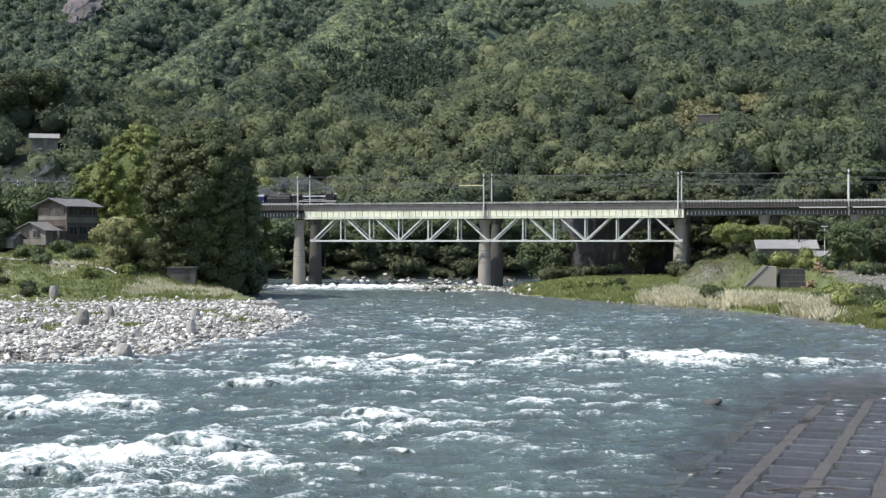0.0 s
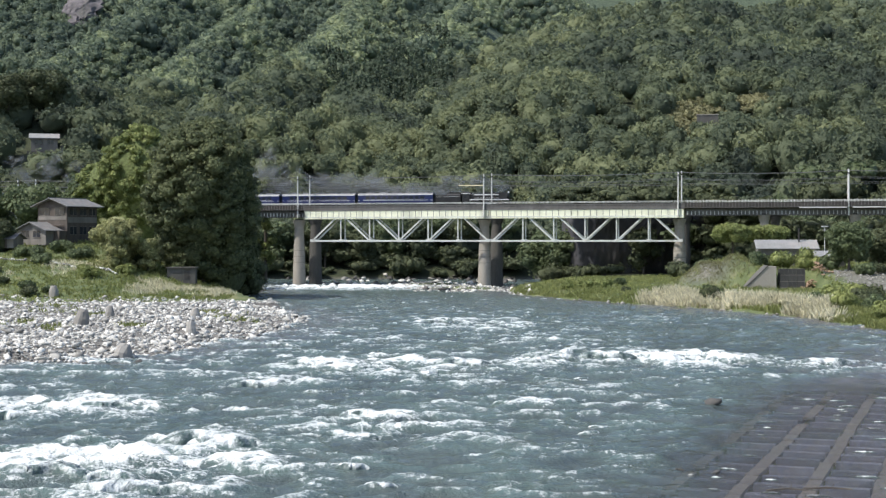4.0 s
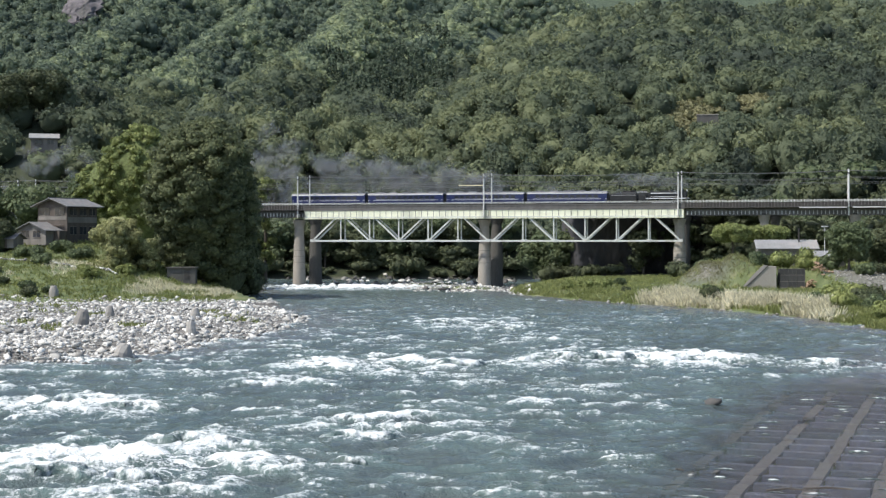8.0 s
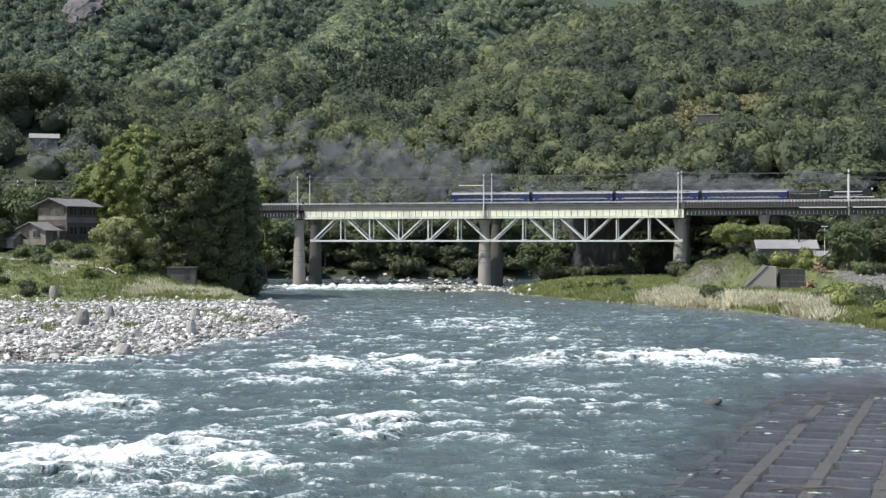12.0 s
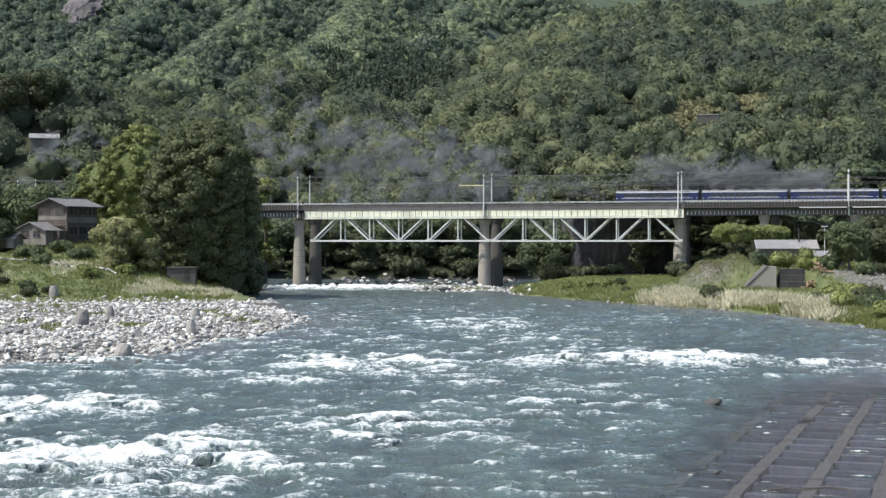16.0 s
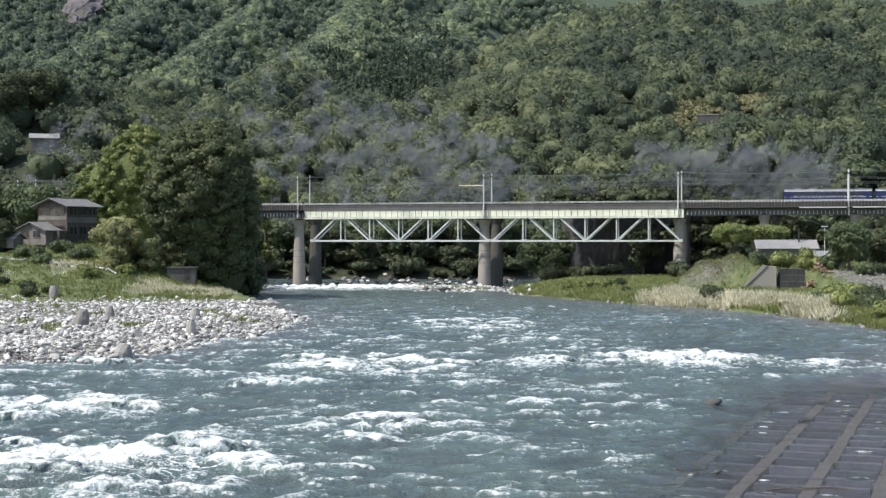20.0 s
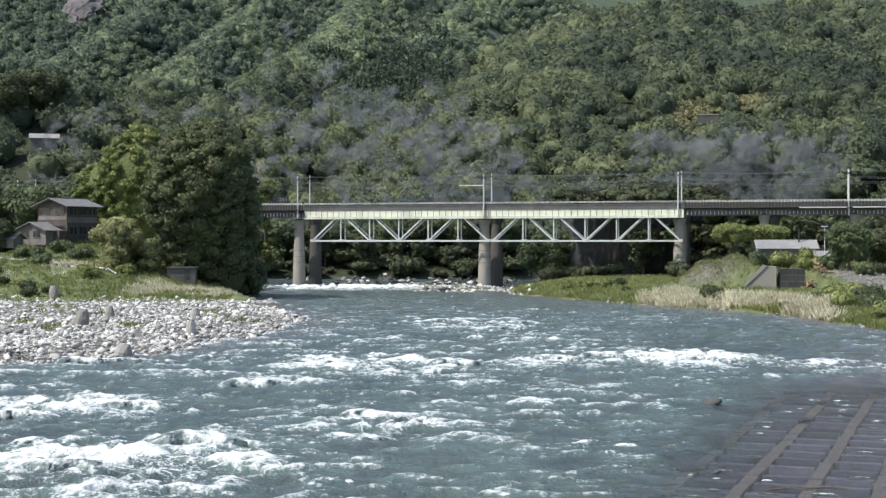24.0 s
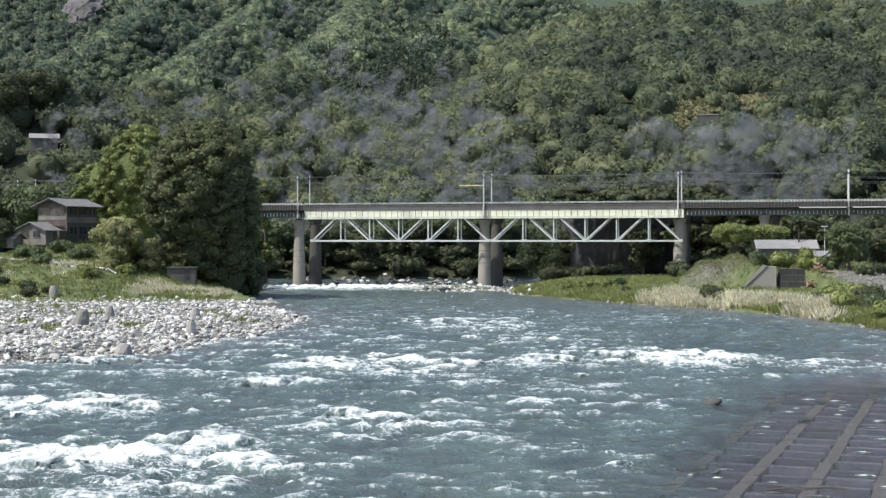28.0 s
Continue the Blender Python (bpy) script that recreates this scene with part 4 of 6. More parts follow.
for i, (x, y, r, h, mat) in enumerate(((46, 244, 2.2, 1.8, "leaf_dark"), (70.5, 293, 3.6, 3.4, "leaf_bright"), (75.5, 292, 3.6, 3.2, "leaf_bright"), (79.5, 291, 2.8, 2.8, "leaf_mid"), (66, 294, 2.6, 2.4, "leaf_mid"), (62, 226, 4.0, 2.4, "leaf_bright"), (67, 232, 4.2, 2.6, "leaf_bright"), (60, 210, 3.4, 2.0, "leaf_bright"), (65, 218, 3.8, 2.2, "leaf_dark"), (60.5, 190, 2.8, 1.8, "leaf_bright"), (67, 238, 3.0, 1.8, "leaf_bright"), (74, 246, 2.6, 1.4, "leaf_dark"),
                                       (72, 240, 3.6, 2.0, "leaf_dark"), (58, 221, 2.6, 1.4, "leaf_mid"), (84, 281, 2.4, 2.0, "leaf_mid"), (88, 283, 2.4, 1.8, "leaf_dark"), (57, 306, 3.0, 3.4, "leaf_mid"),
                                       (53, 316, 3.2, 4.0, "leaf_dark"), (30, 296, 2.0, 1.3, "leaf_bright"), (34, 300, 2.2, 1.5, "leaf_bright"), (38, 303, 1.8, 1.2, "leaf_mid"), (41, 270, 1.4, 0.9, "leaf_mid"), (36, 276, 1.3, 0.9, "leaf_dark"), (47, 262, 1.5, 1.0, "leaf_mid"), (50, 252, 1.6, 1.1, "leaf_mid"), (44, 256, 1.2, 0.8, "leaf_dark"), (56, 240, 1.8, 1.2, "leaf_mid"), (52, 276, 1.5, 0.9, "leaf_mid"), (26, 292, 1.6, 1.4, "leaf_bright"), (62, 203, 3.0, 1.6, "leaf_mid"), (64, 196, 3.0, 1.6, "leaf_bright"))):
    bush(x, y, r, h, 540 + i, mat, {"leaf_mid": "leafy green bush on the river bank", "leaf_dark": "dark green bush on the river bank", "leaf_bright": "light green bush on the river bank"}[mat])

# right terrace
tree("broadleaf_tree", "flat-topped yellow-green tree in front of the viaduct", 65, 317, 5.8, 10.6, 6.0, 2.6, 31, "leaf_bright", 8000, 0.24, 60, 0.25, low=1.5, inner=0.6, fat=0.32)
tree("broadleaf_tree", "flat-topped yellow-green tree in front of the viaduct", 73.5, 319, 5.8, 10.0, 6.0, 2.2, 32, "leaf_bright", 8000, 0.24, 60, 0.25, low=1.5, inner=0.6, fat=0.32)
tree("broadleaf_tree", "rounded mid green tree beside the low house", 82.5, 287, 4.6, 12.6, 5.6, 5.0, 33, "leaf_mid", 12000, 0.3, 60, 0.3, low=4, inner=0.45, fat=0.5)
tree("broadleaf_tree", "dark green tree beside the low house", 90.5, 293, 5.6, 10.0, 4.2, 4.4, 34, "leaf_dark", 3000, 0.32, 14, 0.3, low=4)
tree("broadleaf_tree", "dark green tree behind the low house", 99, 305, 5.6, 12.0, 5.2, 4.8, 35, "leaf_dark", 3000, 0.36, 14, 0.3, low=4)

# trees standing along the water behind the bridge
for i in range(26):
    r = random.Random(900 + i)
    x = -66 + i * 5.8 + r.uniform(-2, 2)
    y = 433 + r.uniform(-2, 6)
    if x > 26:
        y = 362 - 0.27 * (x - 26) + r.uniform(-2, 8) + max(0, 40 - x) * 2.0
    if 38 < x < 60 and i % 4:
        continue
    h = r.uniform(12, 19)
    tree("riverside_tree", "dark leafy tree crowding the far river bank", x, y, ground_z(x, y) - 0.4, h, h * 0.36, h * 0.36, 900 + i, r.choice(("leaf_mid", "leaf_dark", "leaf_dark")), 1500, 0.5, 12, 0.3,
         group="trees on the far river bank", low=h * 0.42)


def river_crag():
    """The dark rock wall over which the woods hang, behind the right-hand span."""
    u, v = np.meshgrid(np.linspace(32, 74, 150), np.linspace(-2, 23, 64))
    y = 371 - 0.27 * (u - 30) + 5.0 * (fbm(u / 7, v / 16, 31, 5) - 0.5) + 1.6 * (fbm(u / 1.8, v / 3.5, 32, 4) - 0.5) + 2.5 - 0.46 * np.clip(v, 0, 17) + 0.3 * np.clip(39 - u, 0, 30) ** 2
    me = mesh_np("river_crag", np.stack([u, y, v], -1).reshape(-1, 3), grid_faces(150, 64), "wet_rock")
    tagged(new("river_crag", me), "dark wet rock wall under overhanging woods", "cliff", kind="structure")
    rng = np.random.default_rng(58)
    brow = [crown(5.0, 4.0, 12, 260, 0.5, 180 + i) for i in range(4)]
    rows = [(x + rng.uniform(-1, 1), 371 - 0.27 * (x - 30) - 6.5 + 4 * k + rng.uniform(-1, 1), 21.5 + 2.2 * k + rng.uniform(-1.2, 1.6), rng.uniform(0.7, 1.05)) for x in np.arange(30, 74, 3.4) for k in range(2)]
    woods("overhanging_woods", "leaf_dark", np.array(rows), brow, "dark leafy boughs hanging over the rock wall", rng)


river_crag()


def stone_shape(seed, flat, fine=1):
    rng = np.random.default_rng(seed)
    bm = bmesh.new()
    bmesh.ops.create_icosphere(bm, subdivisions=fine, radius=1.0)
    v = np.array([x.co[:] for x in bm.verts])
    f = np.array([[q.index for q in p.verts] for p in bm.faces])
    bm.free()
    d = rng.normal(size=(7, 3))
    d /= np.linalg.norm(d, axis=1)[:, None]
    for k in d:
        h = v @ k
        v = v - np.clip(h - 0.42, 0, None)[:, None] * k
    v = v * rng.uniform(0.82, 1.12, (len(v), 1)) * (1, rng.uniform(0.6, 0.9), flat)
    return v, f


def gable_roof(bm, x0, x1, y0, y1, z, rise, over=0.6, thick=0.18):
    """Ridge along x."""
    ym = (y0 + y1) / 2
    a = [(x0 - over, y0 - over, z - over * rise / (ym - y0)), (x0 - over, ym, z + rise), (x0 - over, y1 + over, z - over * rise / (ym - y0))]
    lo = [bm.verts.new(p) for p in a] + [bm.verts.new((x1 + over, p[1], p[2])) for p in a]
    hi = [bm.verts.new((v.co.x, v.co.y, v.co.z + thick)) for v in lo]
    for f in ((0, 1, 4, 3), (1, 2, 5, 4)):
        bm.faces.new([lo[i] for i in f])
        bm.faces.new([hi[i] for i in f[::-1]])
    for i, j in ((0, 1), (1, 2), (2, 5), (5, 4), (4, 3), (3, 0)):
        bm.faces.new((lo[i], lo[j], hi[j], hi[i]))
    bmesh.ops.recalc_face_normals(bm, faces=bm.faces)
    return bm


def gable_wall(bm, x0, x1, y0, y1, z0, z1, rise):
    """Walls with gables on the x ends."""
    ym = (y0 + y1) / 2
    a = [bm.verts.new((x0, y, z)) for y, z in ((y0, z0), (y1, z0), (y1, z1), (ym, z1 + rise), (y0, z1))]
    b = [bm.verts.new((x1, y, z)) for y, z in ((y0, z0), (y1, z0), (y1, z1), (ym, z1 + rise), (y0, z1))]
    for i in range(5):
        bm.faces.new((a[i], a[(i + 1) % 5], b[(i + 1) % 5], b[i]))
    bm.faces.new(a[::-1])
    bm.faces.new(b)
    bmesh.ops.recalc_face_normals(bm, faces=bm.faces)
    return bm


def window_on(t, x0, x1, y, z0, z1, along="x"):
    """A framed window proud of a wall that faces -y (along x) or -x (along y)."""
    def bx(a0, a1, d0, d1, c0, c1):
        return boxed(a0, a1, y - d1, y - d0, c0, c1) if along == "x" else boxed(y - d1, y - d0, a0, a1, c0, c1)
    w = part("window", bx(x0, x1, 0.0, 0.05, z0, z1), "window_dark", t)
    part("frame", bx(x0 - 0.08, x1 + 0.08, 0.0, 0.09, z1, z1 + 0.08), "wall_cream", w)
    part("sill", bx(x0 - 0.1, x1 + 0.1, 0.0, 0.14, z0 - 0.08, z0), "wall_cream", w)
    xm = (x0 + x1) / 2
    part("mullion", bx(xm - 0.04, xm + 0.04, 0.05, 0.09, z0, z1), "wall_cream", w)


def left_house():
    t = thing("house", pose(-78.7, 298, 12.0, 0, 0, 60), "two-storey weathered brown house with grey tiled roofs", "house")
    part("wall", gable_wall(bmesh.new(), -5.0, 3.6, -4.2, 4.2, -1.2, 7.0, 1.4), "wall_brown", t)
    part("roof", gable_roof(bmesh.new(), -5.0, 3.6, -4.2, 4.2, 7.0, 1.4, 1.1), "roof_tile", t, "grey tiled gable roof")
    part("ridge_cap", boxed(-6.1, 4.7, -0.15, 0.15, 8.5, 8.7), "roof_tile", t)
    part("plaster_panel", boxed(-5.06, -5.0, -3.9, 3.9, 4.0, 4.8), "wall_cream", t, "pale plaster panel")
    part("plaster_panel", boxed(-5.0, 3.5, -4.26, -4.2, 3.4, 4.6), "wall_cream", t, "pale plaster panel")
    window_on(t, -3.4, -0.8, -5.0, 5.0, 6.5, "y")
    window_on(t, 0.8, 3.4, -5.0, 5.0, 6.5, "y")
    for x0, x1 in ((-4.2, -2.4), (-1.4, 0.4), (1.4, 3.0)):
        window_on(t, x0, x1, -4.2, 5.0, 6.4)
        window_on(t, x0, x1, -4.2, 1.0, 2.6)
    part("wing_wall", gable_wall(bmesh.new(), -9.4, -5.07, -2.6, 5.6, -1.2, 1.9, 1.5), "wall_cream", t, "pale plaster gabled wing")
    part("wing_roof", gable_roof(bmesh.new(), -9.4, -5.9, -2.6, 5.6, 1.9, 1.5, 0.75, 0.16), "roof_tile", t, "grey tiled roof of the wing")
    part("wing_flashing", boxed(-5.6, -5.2, -3.4, 1.4, 2.9, 3.0), "roof_rust", t, "rust-stained flashing strip")
    part("entrance", boxed(-7.2, -5.07, -4.15, -2.63, -1.2, 1.7), "wall_brown", t, "dark timber entrance")
    window_on(t, -1.0, 1.0, -9.4, 0.4, 1.7, "y")
    window_on(t, 2.2, 4.2, -9.4, 0.4, 1.7, "y")
    part("downpipe", lathed([(0.06, 0), (0.06, 7.0)], 7, (-5.1, -4.3, 0)), "dark_steel", t)
    s = thing("shed", pose(-89, 287, 10.2, 0, 0, -12), "low shed with grey tiled roof beside the house", "shed")
    part("wall", gable_wall(bmesh.new(), -3.0, 3.0, -2.0, 2.0, 0, 2.0, 0.9), "wall_cream", s)
    part("roof", gable_roof(bmesh.new(), -3.0, 3.0, -2.0, 2.0, 2.0, 0.95, 0.5, 0.14), "roof_tile", s)
    part("door", boxed(0.4, 1.5, -2.06, -2.0, 0, 1.8), "wall_brown", s)
    window_on(s, -2.2, -0.6, -2.0, 0.8, 1.6)


def yard_wall():
    t = thing("stone_wall", pose(-73, 282, 0), "low rough stone wall below the house yard", "wall")
    rng = np.random.default_rng(91)
    for i in range(44):
        x = -15 + i * 0.62
        s = float(rng.uniform(0.35, 0.7))
        v, f = stone_shape(300 + i % 5, 0.7)
        ob = new("stone", mesh_np("stone", v, f, "gravel_stone"))
        ob.parent = t
        ob.matrix_basis = pose(x, -4 - i * 0.3, ground_z(-73 + x, 278 - i * 0.3) + 0.35, 0, 0, float(rng.uniform(0, 360))) @ Matrix.Diagonal((s, s, s, 1))


def hill_house():
    x, y = -132, 468
    t = thing("house", pose(x, y, max(ground_z(x, y) + 0.2, 41.5), 0, 0, 14), "small house with a pale roof high on the wooded hillside", "house")
    part("wall", gable_wall(bmesh.new(), -4.2, 4.2, -3, 3, -1.5, 3.0, 1.3), "wall_cream", t)
    part("roof", gable_roof(bmesh.new(), -4.2, 4.2, -3, 3, 3.0, 1.35, 0.7), "roof_metal", t)
    window_on(t, -2.8, -0.6, -3, 0.9, 2.2)
    window_on(t, 1.0, 3.0, -3, 0.9, 2.2)
    part("retaining_wall", boxed(-5.5, 5.5, -3.8, 3.4, -5.5, -1.5), "old_concrete", t)


hill_house()


def right_house():
    t = thing("house", pose(74.5, 306, 5.6, 0, 0, -6), "low house with long pale metal roof behind the bank", "house")
    part("wall", gable_wall(bmesh.new(), -6.3, 5.6, -3.4, 3.4, 0, 4.6, 1.5), "wall_cream", t)
    part("roof", gable_roof(bmesh.new(), -6.3, 5.6, -3.4, 3.4, 4.6, 1.55, 0.7, 0.14), "roof_metal", t, "pale ribbed metal roof")
    rib = part("roof_rib", beam(bmesh.new(), (0, -4.1, 4.48), (0, 0, 6.36), 0.06, 0.06), "roof_metal", t)
    rib.location.x = -6.6
    for i in range(1, 20):
        same("roof_rib", rib, t, pose(-6.6 + i * 0.67, 0, 0))
    for x in (-5.4, -2.2, 1.0):
        window_on(t, x, x + 2.0, -3.4, 1.4, 3.0)
    part("chimney_pipe", lathed([(0.16, 5.0), (0.16, 8.4), (0.26, 8.45), (0.26, 8.7)], 10, (2.4, -1.0, 0)), "dark_steel", t)
    w = thing("house", pose(81.5, 300, 5.4, 0, 0, 8), "white-walled outbuilding with grey roof under a tree", "house")
    part("wall", gable_wall(bmesh.new(), -3.2, 3.2, -2.4, 2.4, 0, 3.0, 1.0), "wall_cream", w)
    part("roof", gable_roof(bmesh.new(), -3.2, 3.2, -2.4, 2.4, 3.0, 1.05, 0.5, 0.12), "roof_metal", w)
    window_on(w, -2.2, -0.4, -2.4, 1.0, 2.2)
    part("door", boxed(0.8, 1.7, -2.46, -2.4, 0, 2.0), "wall_brown", w)


right_house()


def parked_car():
    t = thing("car", pose(79.2, 291.5, ground_z(79.2, 291.5), 0, 0, 12), "small white car parked beside the outbuilding", "car")
    part("body", ring_prism_y(bmesh.new(), [(-1.7, 0.3), (1.7, 0.3), (1.72, 0.75), (1.1, 0.92), (0.75, 0.95), (-1.6, 0.95), (-1.72, 0.7)], -0.74, 0.74), "coach_white", t)
    cabin = part("cabin", ring_prism_y(bmesh.new(), [(-1.55, 0.95), (0.75, 0.95), (0.25, 1.45), (0.0, 1.52), (-1.2, 1.52), (-1.45, 1.4)], -0.66, 0.66), "coach_white", t)
    for v in (-0.665, 0.665):
        part("window", boxed(-1.3, 0.15, v - 0.012, v + 0.012, 1.0, 1.4), "window_dark", cabin)
    for x in (-1.1, 1.1):
        for v in (-0.68, 0.68):
            w = part("wheel", lathed([(0.29, -0.08), (0.29, 0.08)], 16, (x, v, 0.29), "y"), "black_iron", t)
            part("rim", lathed([(0.17, -0.09), (0.17, 0.09)], 12, (x, v, 0.29), "y"), "silver", w)
    for v in (-0.5, 0.5):
        part("headlight", boxed(1.69, 1.735, v - 0.14, v + 0.14, 0.55, 0.7), "silver", t)


def ring_prism_y(bm, pts, y0, y1):
    """A body with one outline in x and z, from y0 to y1."""
    ring_prism(bm, pts, y0, y1)
    return bm


def lamp_post(x, y):
    t = thing("street_lamp", pose(x, y, ground_z(x, y) - 0.1), "pale street lamp post on the terrace", "lamp post")
    part("post", lathed([(0.09, 0), (0.06, 9.0)], 8), "pole", t)
    part("head", boxed(-0.7, 0.7, -0.15, 0.15, 8.9, 9.1), "pole", t)
    part("arm", boxed(-0.5, 0.5, -0.06, 0.06, 8.2, 8.3), "pole", t)


lamp_post(80.0, 296)


def flood_wall():
    t = thing("sluice_ramp", pose(63.3, 284, 0.3), "sloping grey concrete ramp wall on the bank", "concrete wall")
    bm = bmesh.new()
    pts = ((-3.4, 1.2), (3.6, 1.2), (3.6, 6.2), (1.9, 6.2))
    ring_prism(bm, pts, -0.6, 3.0)
    part("wall", bm, "concrete", t)
    part("coping", beam(bmesh.new(), (-3.4, 1.2, 1.3), (1.9, 1.2, 6.35), 3.8, 0.22), "old_concrete", t)
    g = thing("gabion_cage", pose(70.2, 284.2, 1.0), "dark stacked gabion baskets of stone on the bank", "gabion")
    rng = np.random.default_rng(61)
    for i in range(3):
        for k in range(4):
            b = part("basket", boxed(-2.5 + i * 1.7, -0.9 + i * 1.7, -0.6, 1.4, k * 1.27, k * 1.27 + 1.24), "dark_rock", g)
            for v in (-2.5, -1.7, -0.9):
                part("wire_rib", boxed(v + i * 1.7 - 0.03, v + i * 1.7 + 0.03, -0.66, -0.6, k * 1.27, k * 1.27 + 1.24), "old_concrete", b)
            part("wire_rib", boxed(-2.5 + i * 1.7, -0.9 + i * 1.7, -0.66, -0.6, k * 1.27 + 1.2, k * 1.27 + 1.26), "concrete", b)


def ring_prism(bm, pts, y0, y1):
    a = [bm.verts.new((x, y0, z)) for x, z in pts]
    b = [bm.verts.new((x, y1, z)) for x, z in pts]
    n = len(pts)
    for i in range(n):
        bm.faces.new((a[i], a[(i + 1) % n], b[(i + 1) % n], b[i]))
    bm.faces.new(a[::-1])
    bm.faces.new(b)
    bmesh.ops.recalc_face_normals(bm, faces=bm.faces)


parked_car()
flood_wall()
left_house()
yard_wall()
t_ = thing("pump_house", pose(-50.8, 275, ground_z(-50.8, 275) + 0.3, 0, 0, 4), "small grey concrete pump house under the trees", "pump house")
part("wall", boxed(-2.7, 2.7, -1.6, 1.6, -0.8, 2.4), "old_concrete", t_)
part("roof_slab", boxed(-2.95, 2.95, -1.85, 1.85, 2.4, 2.6), "old_concrete", t_)
part("hatch", boxed(0.6, 1.6, -1.66, -1.6, 0.2, 1.9), "dark_steel", t_)


# ---- stones ----
SHAPES = [stone_shape(40 + i, f) for i, f in enumerate((0.34, 0.42, 0.5, 0.55, 0.38, 0.66))]


def stone_bed(name, spots, material, label, rng):
    pieces = []
    for x, y, z, s in spots:
        v, f = SHAPES[rng.integers(len(SHAPES))]
        m = np.array(Euler((rng.uniform(-0.4, 0.4), rng.uniform(-0.4, 0.4), rng.uniform(0, 6.3))).to_matrix())
        pieces.append((v @ m.T * s + (x, y, z), f))
    v, f = joined(pieces)
    return tagged(new(name, mesh_np(name, v, f, material)), label, "stones", kind="stuff")


def shingle():
    rng = np.random.default_rng(8)
    n = 14000
    y = rng.uniform(124, 250, n)
    x = bank_left(y) - rng.uniform(-1.5, 1, n) - rng.uniform(0, 1, n) ** 1.2 * np.clip(0.345 * y + bank_left(y), 4, 80)
    ok = (y < 246 + 6 * (fbm(x / 5, y / 5, 77) - 0.5))
    x, y = x[ok], y[ok]
    s = rng.lognormal(-1.4, 0.55, len(x)).clip(0.12, 1.0)
    z = land(x, y) + s * 0.12
    stone_bed("river_stones", np.stack([x, y, z, s], 1), "gravel_stone", "pale grey river stones covering the shingle bar", rng)
    meshes = []
    for i, (v, f) in enumerate(SHAPES):
        meshes.append(mesh_np("boulder", v, f, "gravel_stone"))
    for i in range(280):
        yy = float(rng.uniform(128, 240))
        xx = float(bank_left(yy) - 1.0 - rng.uniform(0, 1) * np.clip(0.33 * yy + bank_left(yy), 4, 80))
        sz = float(rng.lognormal(-0.7, 0.35))
        ob = new("boulder", meshes[i % 6])
        ob.matrix_basis = pose(xx, yy, ground_z(xx, yy) + 0.1 * sz, *rng.uniform(-15, 15, 2), float(rng.uniform(0, 360))) @ Matrix.Diagonal((sz, sz, sz, 1))
        tagged(ob, "pale rounded boulder on the shingle bar", "boulder", "boulders on the shingle bar")


shingle()


def marker_stone(x, y, h, r, material, label, lean=0):
    t = new("standing_stone", None)
    bm = bmesh.new()
    lathe(bm, [(r, -0.5), (r * 0.92, h * 0.4), (r * 0.66, h * 0.85), (r * 0.5, h), (0.05, h * 1.02)], 14)
    rng = random.Random(int(x * 10))
    for v in bm.verts:
        v.co.x += rng.uniform(-0.06, 0.06) * r
        v.co.y += rng.uniform(-0.06, 0.06) * r
    bpy.data.objects.remove(t)
    ob = part("standing_stone", bm, material)
    ob.matrix_basis = pose(x, y, ground_z(x, y), 0, lean, 0)
    tagged(ob, label, "stone", "blocks on the shingle bar")


marker_stone(-67.8, 246, 1.8, 0.9, "warm_rock", "pale cone-shaped concrete block on the shingle")
marker_stone(-44.6, 174, 1.9, 0.96, "warm_rock", "grey cone-shaped concrete block leaning on the shingle", 10)
marker_stone(-45.3, 192, 1.5, 0.64, "warm_rock", "grey cone-shaped concrete block on the shingle")
marker_stone(-29.2, 164, 1.5, 0.60, "warm_rock", "grey cone-shaped concrete block on the shingle", -6)
marker_stone(-33.7, 192, 1.3, 0.72, "warm_rock", "brownish cone-shaped concrete block on the shingle")
marker_stone(-31.6, 139, 1.4, 0.96, "warm_rock", "brown pointed boulder at the water's edge", 12)


def river_rocks():
    rng = np.random.default_rng(18)
    meshes = [mesh_np("river_rock", v, f, "dark_rock") for v, f in SHAPES]
    light = [mesh_np("river_rock", v, f, "gravel_stone") for v, f in SHAPES]
    spots = [(18.9, 99.0, 1.05, 0), (-33.8, 109, 0.9, 0), (13.6, 70.5, 0.4, 0), (12.2, 69.5, 0.35, 1), (24.0, 65.5, 0.5, 0), (26.4, 65.0, 0.5, 0), (-21.5, 207, 0.7, 0), (-16.4, 206, 0.55, 0), (-14.0, 207, 0.75, 0),
             (-18.6, 207, 0.5, 1), (-28.5, 133, 0.7, 0), (-33, 131, 0.8, 0), (-42, 128, 0.7, 0)]
    for i in range(110):
        q = rng.uniform(0, 1)
        y = rng.uniform(316, 412)
        x = rng.uniform(-26, 38) if q < 0.75 else rng.uniform(-42, -26)
        if x < -10 and y < 345:
            y = rng.uniform(372, 415)
        spots.append((float(x), float(y), float(rng.uniform(0.7, 2.0)), int(rng.random() < 0.5)))
    for i in range(40):
        x = float(rng.uniform(-48, 20))
        spots.append((x, float(rng.uniform(416, 428)), float(rng.uniform(1.2, 2.6)), int(rng.random() < 0.25)))
    for x, y, s, pale in spots:
        i = int(rng.integers(6))
        ob = new("river_rock", (light if pale else meshes)[i])
        ob.matrix_basis = pose(x, y, max(ground_z(x, y), -0.1) + (0.3 if y < 140 else 0.12) * s, *rng.uniform(-12, 12, 2), float(rng.uniform(0, 360))) @ Matrix.Diagonal((s, s, s, 1))
        tagged(ob, "pale rock standing out of the rapids" if pale else "dark wet rock standing out of the river", "rock", "rocks in the river")


river_rocks()


